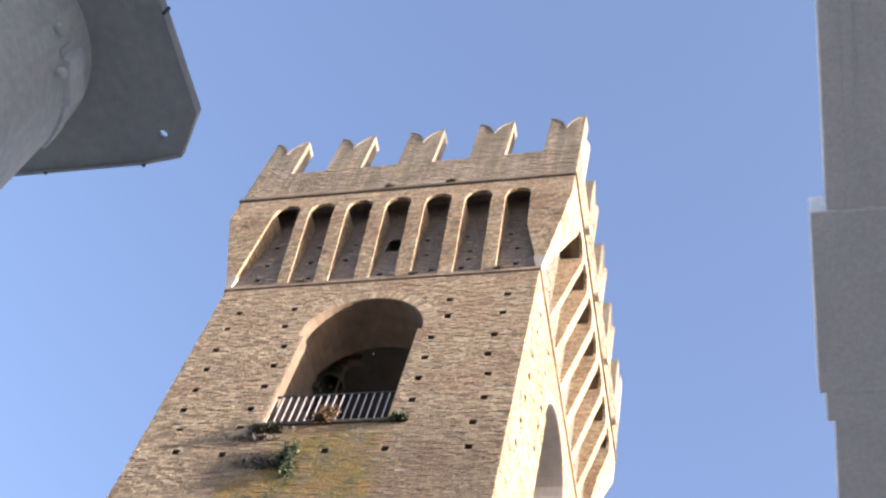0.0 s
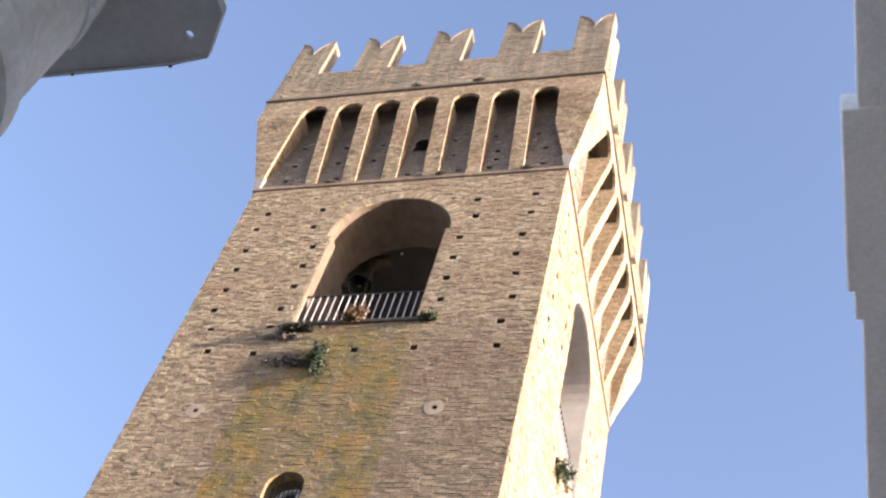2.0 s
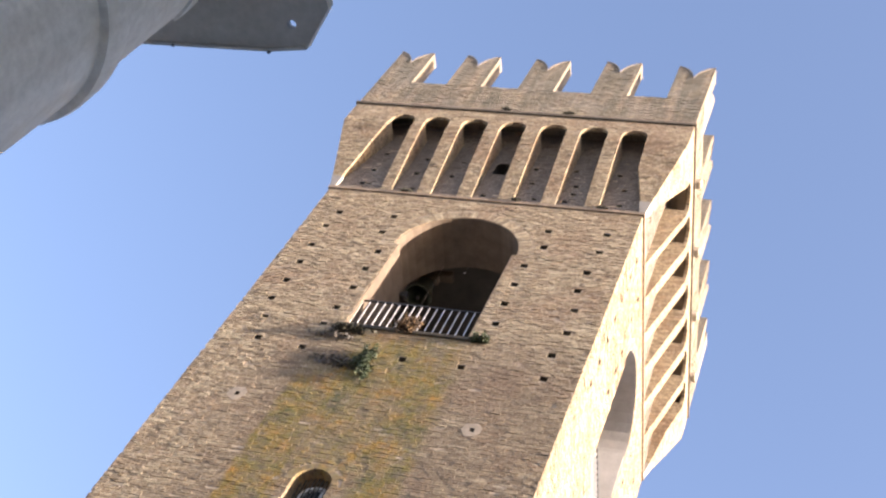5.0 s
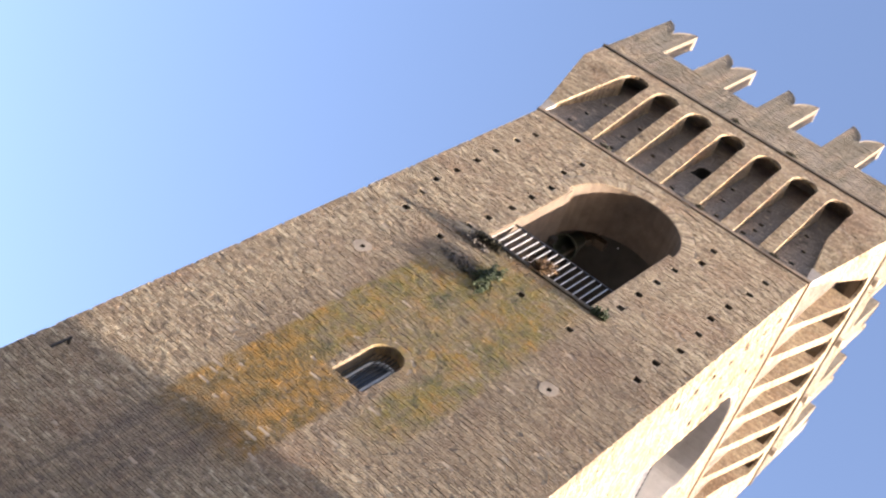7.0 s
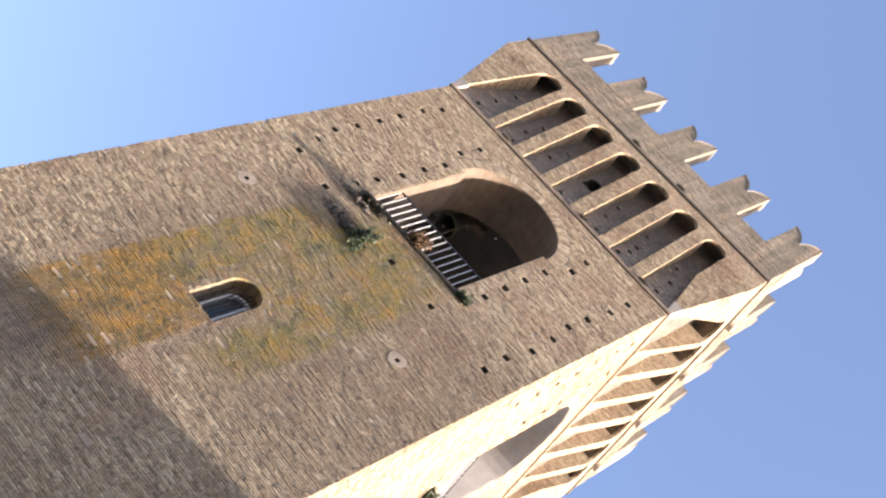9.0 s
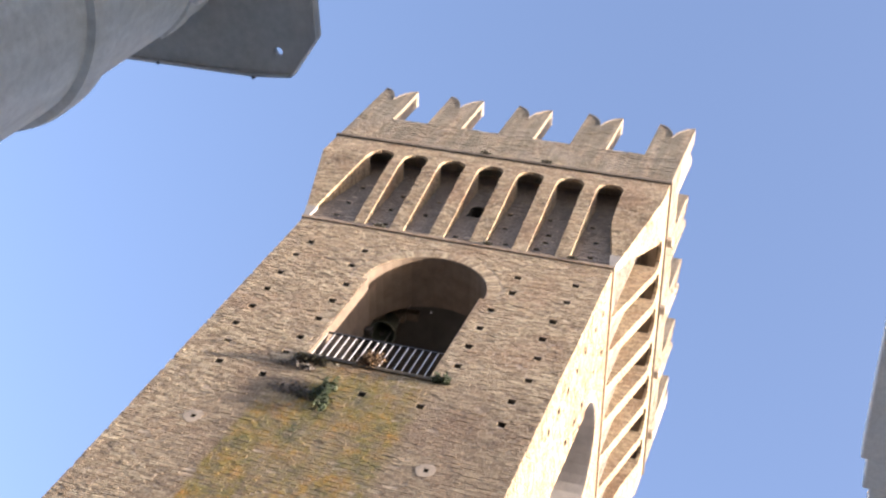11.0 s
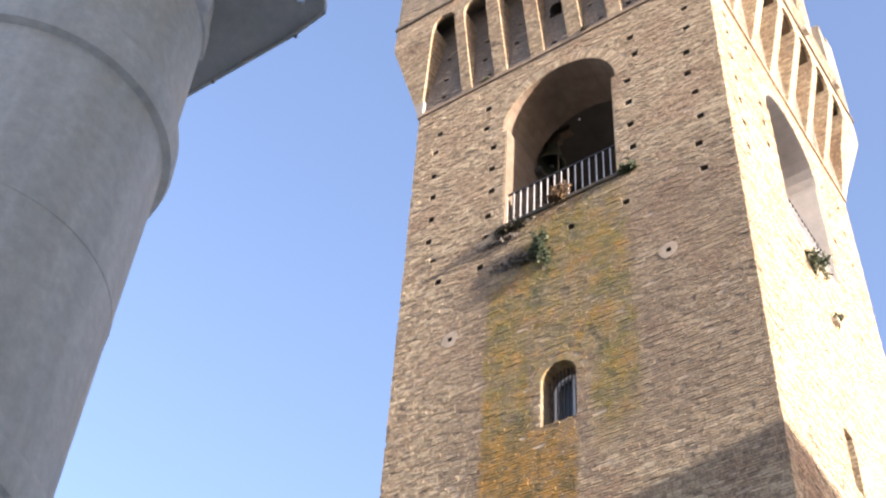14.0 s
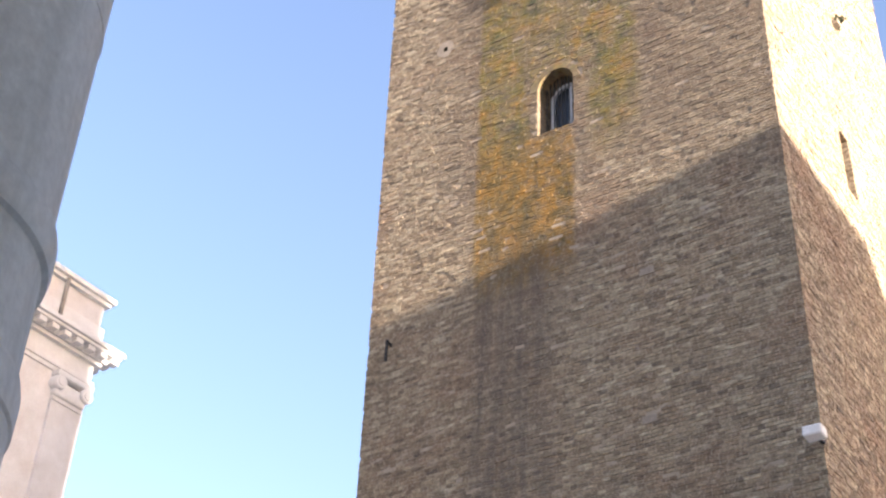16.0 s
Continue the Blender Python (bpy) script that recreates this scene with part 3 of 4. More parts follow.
for sx in (-1, 1):
    for sy in (-1, 1):
        cx, cy = sx * W2, DEPTH / 2 + sy * W2
        pts = []
        ix = (0.41, 0.64, 0.69) if sx < 0 else (0.47, 0.47, 0.47)
        iy = (0.41, 0.64, 0.69) if sy < 0 else (0.47, 0.47, 0.47)
        for z, k, outer in ((Z_LEDGE + 0.06, None, 0.02), (32.5, 0, P * 0.62), (Z_KINK, 1, P - 0.003), (Z_SPRING, 2, P - 0.003)):
            for a in (-0.06 if k is None else -ix[k], outer):
                for b in (-0.06 if k is None else -iy[k], outer):
                    pts.append((cx + sx * a, cy + sy * b, z))
        part("corner_pier", hull(pts), MASONRY, tower)
        pts = []
        for z, inner, outer in ((Z_LEDGE + 0.072, -0.12, 0.035), (31.2, -0.2, 0.125)):
            for a in (inner, outer):
                for b in (inner, outer):
                    pts.append((cx + sx * a, cy + sy * b, z))
        part("corner_stone", hull(pts), BLOCK, tower, "pale stone block under the corner")

# parapet and swallowtail merlons
e = W2 + P
T = 0.45
bm = bmesh.new()
for x0, x1, y0, y1 in ((-e, e - BED, -P + BED, -P + T), (-e, e - BED, DEPTH + P - T, DEPTH + P), (-e, -e + T, -P + T, DEPTH + P - T), (e - T, e - BED, -P + T, DEPTH + P - T)):
    box(bm, x0, x1, y0, y1, Z_CORNICE + 0.03, Z_CRENEL)
part("parapet", bm, MORTAR, tower)
part("gallery_floor", boxed(-e + T, e - T, -P + T, DEPTH + P - T, 34.9, 35.1), MASONRY, tower)
part("vault", boxed(-W2 + BED, W2 - BED, BED, DEPTH - BED, 33.281, 34.9), MASONRY, tower)
wob = random.Random(8)


def out_by(place, k):
    return lambda u, d, z: place(u, d + k, z)


for place, lo, hi in ((front, -e, e), (right, -P, DEPTH + P)):
    tagged(part("brickwork", brick_courses(rng, out_by(place, P), Z_CORNICE + 0.04, Z_CRENEL, lambda z: (lo, hi), lambda z: [], 0.006), BRICK, tower), kind="stuff")
MERLONS = [-4.38, -2.21, 0.0, 2.18, 4.38]


def merlon_outline(u0, u1, rng):
    m, h = (u0 + u1) / 2, Z_TOP + rng.uniform(-0.06, 0.08)
    drop, n = 0.78 + rng.uniform(-0.05, 0.05), 8
    pts = [(u0, Z_CRENEL), (u1, Z_CRENEL), (u1, h)]
    for k in range(1, 2 * n):
        s = 1 - abs(k - n) / n
        pts.append((u1 + (u0 - u1) * k / (2 * n), h - drop * (0.55 * (1 - math.sqrt(max(0.0, 1 - s * s))) + 0.45 * s ** 1.7)))
    return pts + [(u0, h)]


CRESTS = {front: [], right: [], rear: [], left: []}
for place, mid, ends in ((front, 0.0, True), (rear, 0.0, True), (right, DEPTH / 2, False), (left, DEPTH / 2, False)):
    for k, u in enumerate(MERLONS):
        if not ends and k in (0, 4):
            # the corner merlons turn the corner
            s = -1 if k == 0 else 1
            u0, u1 = sorted((mid + s * (e - 1.06), mid + s * (e - T)))
            rise = [(u0 + (u1 - u0) * i / 6, Z_TOP - 0.72 * (1 - math.sin(math.pi / 2 * (i / 6 if s < 0 else 1 - i / 6)))) for i in range(7)]
            bm = prism(bmesh.new(), [(u0, Z_CRENEL), (u1, Z_CRENEL)] + rise[::-1], place, P - 0.002, P - T)
            part("merlon", bm, MASONRY, tower)
            continue
        outline = merlon_outline(mid + u - 0.535, mid + u + 0.535, wob)
        merlon = part("merlon", prism(bmesh.new(), outline, place, P - 0.004, P - T), MASONRY, tower)
        crest = outline[2:]
        CRESTS[place].append(crest)
        half = len(crest) // 2
        for run in (crest[:half + 1], crest[half:]):
            cap = run + [(a, b + 0.045) for a, b in run[::-1]]
            part("coping", prism(bmesh.new(), cap, place, P + 0.02, P - T - 0.02), COPING, merlon)
for y in (1.2, 3.4, 5.6, 7.8):
    part("water_spout", boxed(e - 0.1, e + 0.2, y - 0.12, y + 0.12, Z_CORNICE + 0.032, Z_CORNICE + 0.25, bevel=0.03), STONE, tower)


# brick facing of the corbels, corner piers, arcades and merlons
def between(z, table):
    """A value that runs straight from point to point of a table of (z, value)."""
    for (za, a), (zb, b) in zip(table, table[1:]):
        if z <= zb:
            return a + (b - a) * max(0.0, z - za) / (zb - za)
    return table[-1][1]


def leaning(place, table):
    return lambda u, d, z: place(u, d + between(z, table), z)


def join(runs):
    verts, faces = [], []
    for v, f in runs:
        k = len(verts)
        verts += v
        faces += [tuple(i + k for i in q) for q in f]
    return verts, faces


CORBEL_OUT = [(Z_LEDGE + 0.05, 0.03), (32.1, P * 0.5), (Z_KINK, P), (Z_SPRING, P)]
PIER_OUT = [(Z_LEDGE + 0.06, 0.02), (32.5, P * 0.62), (Z_KINK, P), (Z_SPRING, P)]
WIDE_IN = [(Z_LEDGE + 0.06, 0.06), (32.5, 0.41), (Z_KINK, 0.64), (Z_SPRING, 0.69)]
EVEN_IN = [(Z_LEDGE + 0.06, 0.06), (32.5, 0.47), (Z_SPRING, 0.47)]


def niche_gaps(mid, bays):
    def gaps(z):
        out = []
        for a, b in bays:
            r_ = (b - a) / 2 + 0.03
            if z - Z_SPRING < r_:
                w = math.sqrt(r_ * r_ - (z - Z_SPRING) ** 2)
                out.append((mid + (a + b) / 2 - w, mid + (a + b) / 2 + w))
        return out
    return gaps


for place, mid, bays in ((front, 0.0, NICHES), (right, DEPTH / 2, SIDE_NICHES)):
    runs = []
    for (a0, a1), (b0, b1) in zip(bays, bays[1:]):
        u0, u1 = mid + a1, mid + b0
        runs.append(brick_courses(rng, leaning(place, CORBEL_OUT), Z_LEDGE + 0.1, Z_SPRING, lambda z: (u0, u1), lambda z: []))
    near, far = mid - W2, mid + W2
    runs.append(brick_courses(rng, leaning(place, PIER_OUT), Z_LEDGE + 0.6, Z_SPRING, lambda z: (near - between(z, PIER_OUT), near + between(z, WIDE_IN)), lambda z: []))
    runs.append(brick_courses(rng, leaning(place, PIER_OUT), Z_LEDGE + 0.6, Z_SPRING, lambda z: (far - between(z, EVEN_IN), far + between(z, PIER_OUT)), lambda z: []))
    runs.append(brick_courses(rng, out_by(place, P), Z_SPRING, Z_CORNICE - 0.1, lambda z: (mid - W2 - P, mid + W2 + P), niche_gaps(mid, bays)))
    for crest in CRESTS[place]:
        def notch(z):
            return [(b[0], a[0]) for a, b in zip(crest, crest[1:]) if min(a[1], b[1]) < z + 0.045]
        runs.append(brick_courses(rng, out_by(place, P), Z_CRENEL, Z_TOP + 0.1, lambda z: (crest[-1][0], crest[0][0]), notch))
    tagged(part("brickwork", join(runs), BRICK, tower), kind="stuff")


# plastered linings of the arches
def lining(place, arch, d0, d1, material, label):
    a_out = arch_outline(**arch)
    a_in = arch_outline(arch["cx"], arch["hw"] - 0.02, arch["sill"] + 0.001, arch["spring"], arch["r"] - 0.02)
    bm = bmesh.new()
    rings = [[bm.verts.new(place(u, d, z)) for u, z in o] for o, d in ((a_out, d0), (a_in, d0), (a_in, d1), (a_out, d1))]
    for a in range(4):
        p_, q_ = rings[a], rings[(a + 1) % 4]
        for i in range(1, len(a_out)):
            j = (i + 1) % len(a_out)
            bm.faces.new((p_[i], p_[j], q_[j], q_[i]))
    part("arch_lining", bm, material, tower, label)


# front lining carries the soffit's shade in its brown
lining(front, ARCH, -0.012, -1.47, SOFFIT, "brown old plaster lining with shade in its colour")
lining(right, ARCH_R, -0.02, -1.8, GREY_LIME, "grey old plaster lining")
cord = part("hanging_bulb", lathe(bmesh.new(), -0.15, 1.45, [(0.006, 29.4), (0.02, 29.415), (0.022, 29.44), (0.01, 29.46)], 12), PALE, tower, "small pale bulb on a cord")
part("cord", lathe(bmesh.new(), -0.15, 1.45, [(0.006, 29.46), (0.006, 29.76)], 6), IRON, cord)
part("bell_rope", lathe(bmesh.new(), -0.75, 1.4, [(0.006, 24.5), (0.006, 29.75)], 6), LEDGE, tower, "thin pale rope hanging in the arch")
bell = thing("church_bell", "greenish bronze bell hanging from a timber beam in the belfry", "bell", (-1.42, 2.2, 29.2))
part("body", lathe(bmesh.new(), -1.42, 2.2, [(0.05, 29.9), (0.19, 29.8), (0.24, 29.5), (0.31, 29.25), (0.34, 29.2), (0.37, 29.2), (0.375, 29.23), (0.33, 29.36), (0.27, 29.55), (0.235, 29.75), (0.22, 29.88), (0.17, 29.95), (0.06, 29.98)], 32), BRONZE, bell)
part("clapper", lathe(bmesh.new(), -1.42, 2.2, [(0.03, 29.12), (0.055, 29.15), (0.05, 29.19), (0.02, 29.23), (0.015, 29.3)], 12), IRON, bell)
part("headstock", boxed(-1.72, -1.12, 2.1, 2.3, 29.97, 30.2, bevel=0.03), OAK, bell)
part("beam", boxed(-2.52, -0.8, 2.08, 2.32, 30.2, 30.42, bevel=0.015), OAK, bell)
flood = part("floodlight", boxed(-1.38, -1.2, 1.3, 1.46, 27.85, 28.05, bevel=0.02), IRON, tower, "small black floodlight")
part("bracket", boxed(-1.42, -1.36, 1.36, 1.40, 27.9, 27.98), IRON, flood)

# railings in the belfry arches
def railing(place, u0, u1, z0, z1, d, n):
    bm = bmesh.new()
    for z in (z1, z0 + 0.06):
        prism(bm, [(u0, z - 0.02), (u1, z - 0.02), (u1, z + 0.02), (u0, z + 0.02)], place, d + 0.02, d - 0.02)
    rail = part("railing", bm, IRON, tower, "iron railing with pale flat bars")
    for k in range(n + 1):
        u = u0 + (u1 - u0) * k / n
        prism_bm = prism(bmesh.new(), [(u - 0.011, z0), (u + 0.011, z0), (u + 0.011, z1 - 0.02), (u - 0.011, z1 - 0.02)], place, d + 0.012, d - 0.012)
        part("baluster", prism_bm, BAR, rail)


railing(front, -1.40, 1.50, 24.5, 25.74, -0.15, 16)
railing(right, 2.95, 5.75, 24.5, 25.7, -0.15, 16)

# small arched window
win = part("window", prism(bmesh.new(), arch_outline(0.05, 0.3, 18.06, 19.13, 0.3, 12), front, -0.40, -0.42), glass_m, tower, "small arched window with pale frame")
bm = bmesh.new()
outer, inner = arch_outline(0.05, 0.33, 18.06, 19.13, 0.33, 14), arch_outline(0.05, 0.265, 18.12, 19.13, 0.265, 14)
for d0, d1 in ((-0.34, -0.40),):
    rings = [[bm.verts.new(front(u, d, z)) for u, z in o] for o, d in ((outer, d0), (inner, d0), (inner, d1), (outer, d1))]
    n = len(outer)
    for a in range(4):
        p, q = rings[a], rings[(a + 1) % 4]
        for i in range(n):
            bm.faces.new((p[i], p[(i + 1) % n], q[(i + 1) % n], q[i]))
part("window_frame", bm, WINFRAME, win)
part("mullion", boxed(0.13, 0.2, 0.335, 0.40, 18.12, 19.34), WINFRAME, win)
for k in range(9):
    u = -0.32 + k * 0.082
    top_z = 19.2 + math.sqrt(max(0.0, 0.385 ** 2 - (u - 0.01) ** 2))
    part("grille_bar", boxed(u - 0.009, u + 0.009, 0.24, 0.258, 18.06, top_z), IRON, win)
part("iron_hook", box(boxed(-3.53, -3.49, -0.16, -0.12, 14.0, 14.45), -3.53, -3.49, -0.12, 0.05, 14.38, 14.43), IRON, tower, "black iron wall hook")
for u, z in ((1.72, 14.18), (1.63, 11.45)):
    part("pale_block", boxed(u - 0.13, u + 0.13, -0.012, 0.05, z - 0.07, z + 0.07, bevel=0.008), PATCH, tower)
lamp = part("floodlight", boxed(W2 - 0.14, W2 + 0.14, -0.44, -0.2, 10.28, 10.44, bevel=0.03), PALE, tower, "pale floodlight on an arm")
part("bracket", boxed(W2 - 0.03, W2 + 0.02, -0.2, 0.02, 10.34, 10.39), IRON, lamp)
part("stone_spout", boxed(W2 - 0.1, W2 + 0.14, 4.36, 4.54, 22.3, 22.45, bevel=0.02), STONE, tower)


# ---- plants on the tower ----
def bush(name, label, at, size, n, material, seed, hang=0.0, group=""):
    """Twigs and many small leaves, thinning outwards."""
    r = random.Random(seed)
    e_ = thing(name, label, "plant", at, group)
    bm = bmesh.new()
    verts, faces = [], []
    for _ in range(14):
        a, b = r.uniform(0, 2 * math.pi), r.uniform(-0.3, 1.2)
        tip = Vector((math.cos(a) * math.cos(b) * size[0], math.sin(a) * math.cos(b) * size[1], math.sin(b) * size[2] - hang * r.random()))
        side = Vector((0.006, 0.006, 0))
        q = [Vector((0, 0.08, 0)) - side, Vector((0, 0.08, 0)) + side, tip]
        vs = [bm.verts.new(Vector(at) + v) for v in q] + [bm.verts.new(Vector(at) + Vector((0.0, 0.08, 0.012)))]
        for f in ((0, 1, 2), (1, 3, 2), (3, 0, 2), (0, 3, 1)):
            bm.faces.new([vs[i] for i in f])
        for _ in range(n // 14):
            t = r.uniform(0.25, 1.05)
            c_ = Vector(at) + tip * t + Vector([r.gauss(0, s * 0.17) for s in size])
            m_ = Euler((r.uniform(0, 6.3), r.uniform(0, 6.3), r.uniform(0, 6.3))).to_matrix()
            l_ = r.uniform(0.026, 0.06)
            k = len(verts)
            verts += [c_ + m_ @ Vector(v) for v in ((-l_, 0, 0), (0, -l_ * 0.45, 0.008), (l_, 0, 0), (0, l_ * 0.45, 0.008))]
            faces.append((k, k + 1, k + 2, k + 3))
    part("twigs", bm, BARK, e_)
    part("leaves", ([tuple(v) for v in verts], faces), material, e_)


bush("shrub", "dark dull shrub rooted on the belfry sill", (-1.15, -0.1, 24.22), (0.42, 0.13, 0.12), 700, DULL, 1, 0.1, group="shrubs on the sill")
bush("shrub", "dry golden-brown shrub in front of the railing", (0.16, -0.1, 24.5), (0.34, 0.17, 0.32), 1000, DRY, 2, group="shrubs on the sill")
bush("shrub", "small dark green shrub at the end of the sill", (1.85, -0.1, 24.4), (0.2, 0.14, 0.16), 520, GREEN, 3, group="shrubs on the sill")
bush("wall_shrub", "green caper shrub hanging from the brick wall", (-0.38, -0.1, 23.2), (0.22, 0.1, 0.5), 1500, GREEN, 4, 0.75)
# added twigs where the caper's shadow bar lies on the wall
bush("wall_shrub", "dull green twigs added for the shrub's shadow on the wall", (-0.75, -0.06, 22.95), (0.28, 0.06, 0.22), 170, DULL, 5, 0.2)
bush("wall_shrub", "green shrub on the sunlit side wall", (4.37, 3.66, 23.5), (0.3, 0.34, 0.4), 800, GREEN, 6, 0.4)
bush("wall_shrub", "small green tuft beside the stone spout", (4.35, 4.48, 22.4), (0.16, 0.16, 0.14), 200, GREEN, 7)
# made-up grey mats standing in for the shrubs' soft shadow streaks
bush("shadow_creeper", "matted grey twigs added in place of shrub shadows on the wall", (-1.1, -0.03, 23.0), (0.75, 0.04, 0.36), 460, SHADOW_TWIG, 31, 0.1, group="dead creepers")
bush("shadow_creeper", "matted grey twigs added in place of shrub shadows on the wall", (-1.45, -0.03, 23.98), (0.5, 0.05, 0.2), 420, SHADOW_TWIG, 32, 0.1, group="dead creepers")
for k, (x_, z_) in enumerate(((1.38, 34.84), (-0.45, 34.84), (3.15, 30.8), (-2.1, 30.8), (0.9, 30.8))):
    bush("weed_tuft", "small dark weed tuft on a brick ledge", (x_, -0.72 if z_ > 32 else -0.05, z_), (0.16, 0.06, 0.07), 120, DULL, 20 + k, group="weeds on the ledges")

# ---- grey column with a chamfered plate ----
CX, CY, PZ = 7.874, -15.604, 4.13
column = thing("metal_column", "grey painted metal column carrying a chamfered plate", "column", (CX, CY, 0))
prof = [(0.36, 0.0), (0.36, 0.25), (0.32, 0.32), (0.302, 2.27), (0.307, 2.274), (0.307, 2.33), (0.303, 2.345), (0.294, 2.35), (0.291, 2.54), (0.301, 2.544), (0.304, 2.56), (0.304, 2.60), (0.301, 2.612),
        (0.289, 2.617), (0.286, 3.065), (0.288, 3.067), (0.288, 3.073), (0.286, 3.075), (0.2845, 3.502), (0.302, 3.505), (0.306, 3.525), (0.304, 3.575), (0.298, 3.6), (0.283, 3.606), (0.275, PZ)]
part("shaft", lathe(bmesh.new(), CX, CY, prof, 64), GREY_METAL, column)
X1, Y1, X0, Y0 = 8.36, -15.248, 7.05, -16.15
plan = [(X0 + 0.1, Y0), (X1 - 0.12, Y0), (X1 - 0.035, Y0 + 0.1), (X1, Y1 - 0.112), (X1 - 0.07, Y1 - 0.006), (X1 - 0.17, Y1 + 0.004), (X0 + 0.1, Y1), (X0, Y1 - 0.1), (X0, Y0 + 0.12)]
bm = bmesh.new()
va = [bm.verts.new((x, y, PZ)) for x, y in plan]
vb = [bm.verts.new((x, y, PZ + 0.02)) for x, y in plan]
for a in range(len(plan)):
    b = (a + 1) % len(plan)
    bm.faces.new((va[a], va[b], vb[b], vb[a]))
bm.faces.new(va[::-1])
bm.faces.new(vb)
plate = part("plate", bm, GREY_DARK, column, "dark grey chamfered steel plate")
cutter = bmesh.new()
lathe(cutter, 8.255, -15.312, [(0.012, PZ - 0.1), (0.012, PZ + 0.1)], 14)
cut(plate, part("cutter", cutter, GREY_DARK))
bm = bmesh.new()
for (xa, ya), (xb, yb) in zip(plan, plan[1:] + plan[:1]):
    d_ = Vector((xb - xa, yb - ya, 0)).normalized()
    ins = Vector((-d_.y, d_.x, 0)) * 0.007
    foot = [(xa, ya), (xb, yb), (xb + ins.x, yb + ins.y), (xa + ins.x, ya + ins.y)]
    lo_ = [bm.verts.new((x, y, PZ - 0.012)) for x, y in foot]
    hi_ = [bm.verts.new((x, y, PZ - 0.001)) for x, y in foot]
    bm.faces.new(lo_[::-1])
    bm.faces.new(hi_)
    for i in range(4):
        bm.faces.new((lo_[i], lo_[(i + 1) % 4], hi_[(i + 1) % 4], hi_[i]))
part("rim", bm, GREY_DARK, plate)
bm = boxed(-0.06, 0.06, -0.015, 0.015, -0.036, 0.036, bevel=0.006)
toward = Vector((9.61 - CX, -16.426 - CY, 0)).normalized()
side = Matrix.Rotation(radians(42), 4, "Z") @ toward
bmesh.ops.transform(bm, matrix=Matrix.Translation(Vector((CX, CY, 4.0)) + 0.282 * side) @ Matrix.Rotation(math.atan2(side.y, side.x) + math.pi / 2, 4, "Z"), verts=bm.verts)
for bx, by in ((8.19, -15.243), (7.93, -15.247), (8.348, -15.61)):
    part("bolt", lathe(bmesh.new(), bx, by, [(0.003, PZ - 0.016), (0.0045, PZ - 0.014), (0.0045, PZ + 0.022), (0.003, PZ + 0.024)], 10), IRON, plate)
part("tag", boxed(8.255, 8.28, -15.65, -15.62, PZ - 0.004, PZ - 0.001), BAR, plate, "pale metal tag")
part("clamp", bm, CLAMP, column, "pale metal clamp")
strap = bmesh.new()
for z0, z1, r0, r1 in ((3.965, 4.02, 0.272, 0.285),):
    prev = None
    for k in range(13):
        a_ = math.atan2(side.y, side.x) + radians(-16 + 4.5 * k)
        ring = [strap.verts.new((CX + r * math.cos(a_), CY + r * math.sin(a_), z)) for r, z in ((r0, z0), (r1, z0), (r1, z1), (r0, z1))]
        if prev is None:
            strap.faces.new(ring)
        else:
            for i in range(4):
                strap.faces.new((prev[i], prev[(i + 1) % 4], ring[(i + 1) % 4], ring[i]))
        prev = ring
    strap.faces.new(prev[::-1])
part("strap", strap, GREY_METAL, column, "dull grey steel strap")
for turn, z in ((-8, 3.93), (-24, 3.99)):
    way = Matrix.Rotation(radians(turn), 4, "Z") @ side
    nut = part("bolt", lathe(bmesh.new(), 0, 0, [(0.010, 0.0), (0.013, 0.004), (0.013, 0.012), (0.008, 0.017)], 8), CLAMP, column)
    nut.matrix_world = Matrix.Translation(Vector((CX, CY, z)) + 0.284 * way) @ way.to_track_quat("Z", "Y").to_matrix().to_4x4()

# ---- house with eaves beside the camera ----
house = thing("eaves_house", "pale plastered house with deep grey eaves", "house", (14, -17, 0))
EZ = 7.36
part("wall", boxed(10.75, 18, -27, -8, 0, EZ), HOUSE, house)
part("eave_slab", boxed(9.95, 18.5, -28, -7.4, EZ, EZ + 0.14, bevel=0.01), PLASTER, house)
part("eave_board", boxed(9.875, 10.6, -13.29, -12.22, EZ - 0.02, EZ + 0.16, bevel=0.01), PLASTER, house)
part("eave_board", boxed(9.91, 10.6, -12.219, -12.03, EZ - 0.01, EZ + 0.15, bevel=0.01), PLASTER, house)
part("rafter_board", boxed(10.05, 10.10, -27, -8, EZ - 0.012, EZ - 0.001), PLASTER, house)
part("roof", prism(bmesh.new(), [(10.0, EZ + 0.15), (18.4, EZ + 0.15), (14.2, EZ + 1.9)], lambda u, d, z: (u, d, z), -27.9, -7.5), TILE, house)

# ---- building across the square, whose roof shades the tower's foot ----
XS = 34.0
HS = 16.28 + tan_el * (XS - W2)
YS = 4.0 - SUN_K * (XS - W2)
block = thing("town_house", "tall plain plastered building across the square, unseen, with an added sun-blocking top", "house", (42, YS - 12, 0))
part("wall", boxed(XS + 0.4, XS + 14, YS - 24, YS - 0.4, 0, HS - 0.3), HOUSE, block)
part("roof", boxed(XS, XS + 14.4, YS - 24.4, YS, HS - 0.3, HS, bevel=0.04), TILE, block)

# added unseen upper block that keeps the sun off the church
SHADE_TOP = HS + 9.5
part("wall", boxed(XS + 1.0, XS + 13, -24, -6.4, HS, SHADE_TOP), HOUSE, block)
part("roof", boxed(XS + 0.6, XS + 13.4, -24.4, -6.0, SHADE_TOP, SHADE_TOP + 0.3, bevel=0.04), TILE, block)

# ---- church corner beyond the tower ----
church = thing("church", "pale stone and brick church corner with dentil cornice", "church", (-17, -6, 0))
FX, FY = -12.39, 0.32                   # its corner: facade towards +x, side towards +y


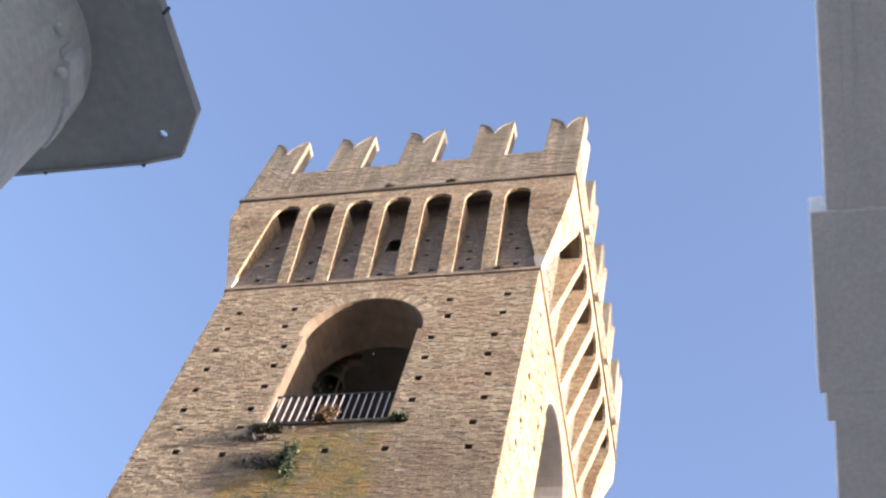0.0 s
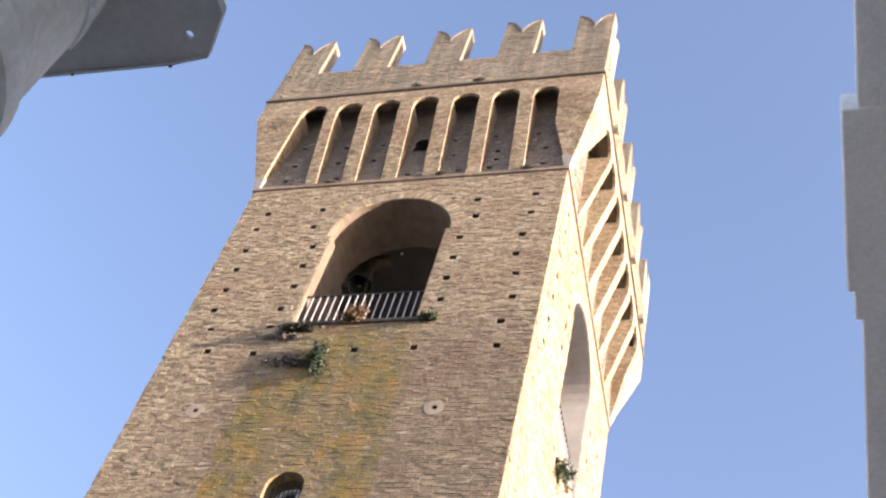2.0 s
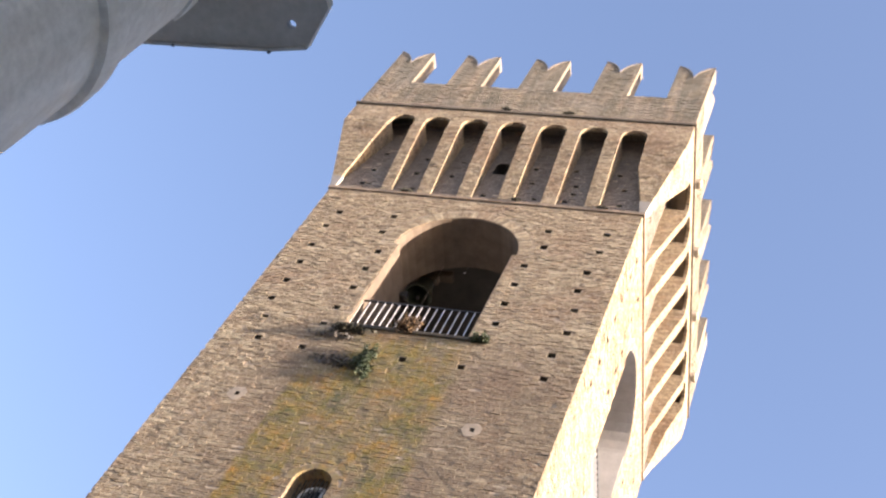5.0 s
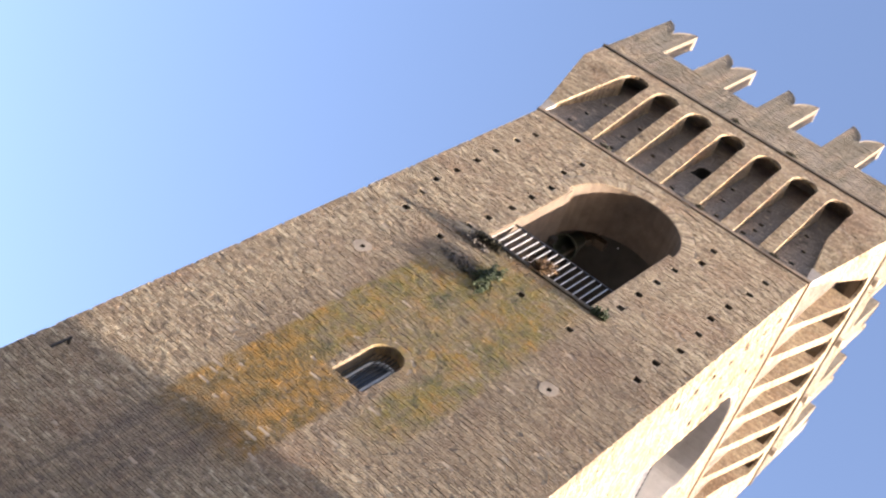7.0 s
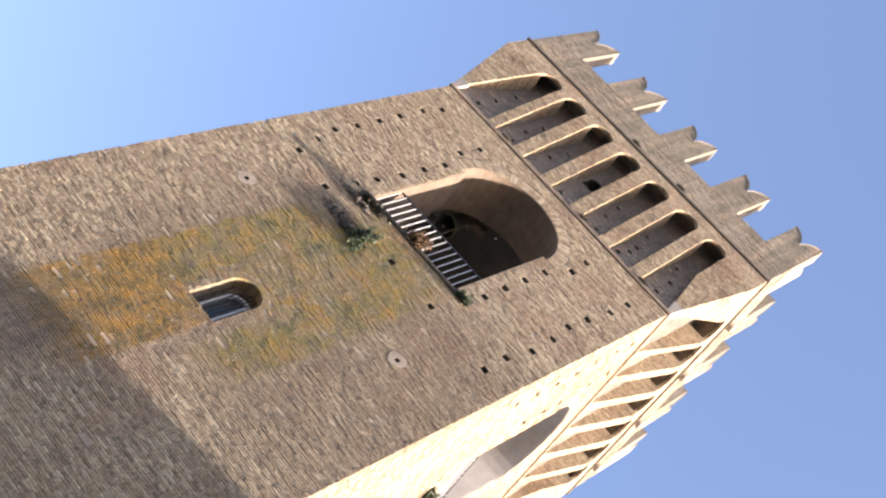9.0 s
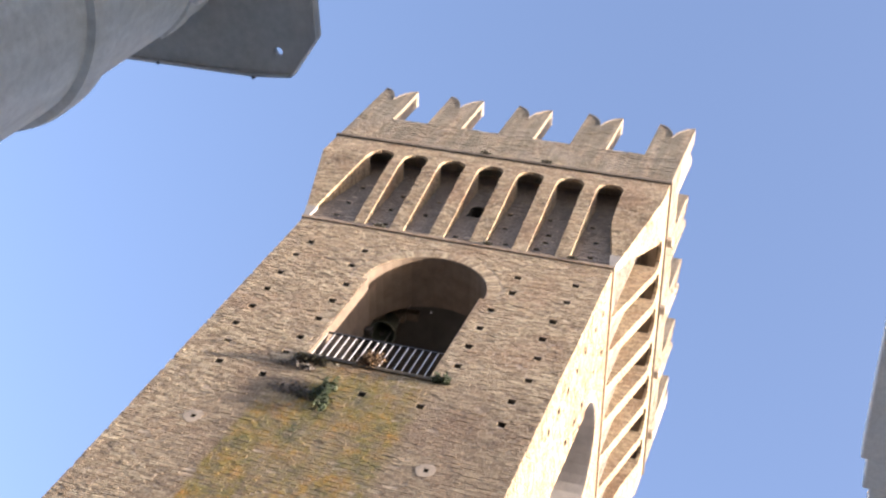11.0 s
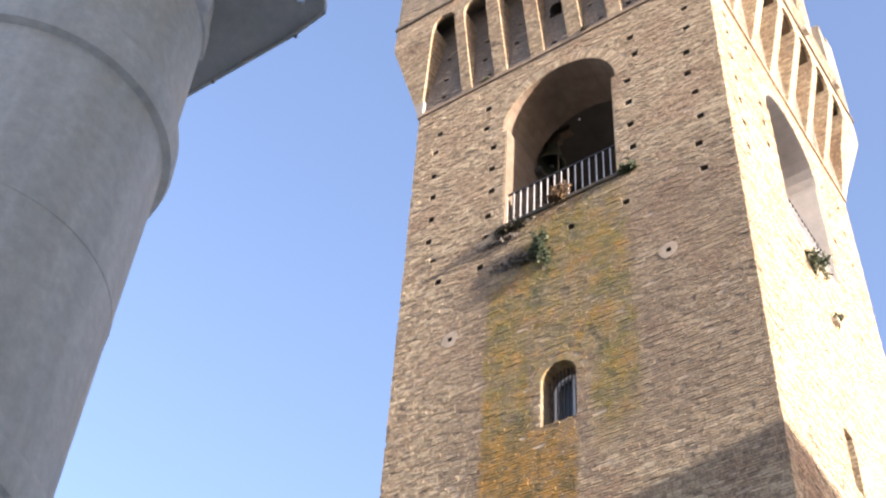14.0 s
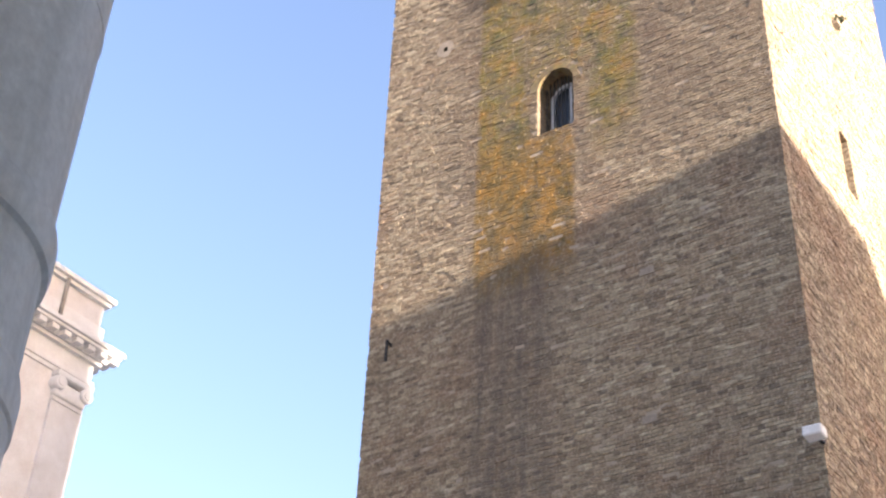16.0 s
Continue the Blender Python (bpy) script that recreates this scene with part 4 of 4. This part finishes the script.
def church_box(name, material, out, z0, z1, bevel=0.015, label=""):
    return part(name, boxed(FX - 12, FX + out, -15, FY + out, z0, z1, bevel=bevel), material, church, label)


church_box("wall", PINK, 0.0, 0, 16.2, 0.0, "pinkish brick wall")
church_box("architrave", PALE, 0.04, 16.2, 16.31)
church_box("architrave", PALE, 0.08, 16.31, 16.42)
church_box("frieze", PALE, 0.02, 16.42, 16.84, 0.0)
church_box("bed_mould", PALE, 0.14, 16.84, 16.93)
church_box("cornice_bed", PALE, 0.2, 16.93, 17.06, 0.0)
church_box("cornice", PALE, 0.42, 17.06, 17.14)
church_box("cornice", PALE, 0.48, 17.14, 17.25)
for k in range(36):
    y = FY + 0.3 - k * 0.36
    part("dentil", boxed(FX + 0.195, FX + 0.38, y - 0.1, y + 0.1, 16.94, 17.055), PALE, church)
for k in range(5):
    x = FX - k * 0.36
    part("dentil", boxed(x - 0.1, x + 0.1, FY + 0.195, FY + 0.38, 16.94, 17.055), PALE, church)
church_box("attic_base", PALE, 0.06, 17.25, 17.84)
church_box("attic", PINK, -0.03, 17.84, 18.44, 0.0, "pinkish brick attic")
church_box("attic_cornice", PALE, 0.08, 18.44, 18.54)
church_box("attic_cornice", PALE, 0.16, 18.54, 18.67)
for y0, y1 in ((-0.62, 0.22), (-4.6, -3.6)):
    part("pilaster", boxed(FX - 0.1, FX + 0.09, y0, y1, 0, 15.62), PINK, church)
    part("capital", boxed(FX - 0.1, FX + 0.17, y0 - 0.02, y1 + 0.02, 15.62, 15.98, bevel=0.05), PALE, church)
    part("abacus", boxed(FX - 0.1, FX + 0.24, y0 - 0.1, y1 + 0.1, 16.06, 16.198, bevel=0.02), PALE, church)
    part("collar", boxed(FX - 0.1, FX + 0.13, y0 - 0.015, y1 + 0.015, 15.5, 15.56, bevel=0.02), PALE, church)
    for y in (y0 + 0.04, y1 - 0.04):
        volute = part("volute", lathe(bmesh.new(), 0, 0, [(0.03, 0.0), (0.15, 0.0), (0.17, 0.03), (0.17, 0.3), (0.15, 0.33), (0.1, 0.33), (0.09, 0.35), (0.03, 0.35)], 24), PALE, church)
        volute.matrix_world = Matrix.Translation((FX - 0.08, y, 15.92)) @ Matrix.Rotation(radians(90), 4, "Y")
    part("attic_pier", boxed(FX - 0.2, FX + 0.02, y0 - 1.6, y0 - 0.7, 17.84, 18.44), PALE, church)
# solid dark block painted as the shade of an open vent
part("vent", boxed(FX - 0.1, FX - 0.02, -1.75, -1.5, 18.05, 18.3), MOSS_SHADE, church, "small dark square vent")
part("downpipe", lathe(bmesh.new(), FX + 0.1, -0.95, [(0.05, 17.2), (0.05, 18.5)], 12), STONE, church)

# ---- the bricks nearest the ground in view, each on its own ----
verts, faces = brick_courses(rng, front, Z_PICK[0], Z_PICK[1], lambda z: (left_x(z), W2), front_gaps)
for k in range(0, len(verts), 8):
    part("brick", (verts[k:k + 8], [(4, 5, 6, 7), (0, 1, 5, 4), (1, 2, 6, 5), (2, 3, 7, 6), (3, 0, 4, 7)]), BRICK_ONE, tower)
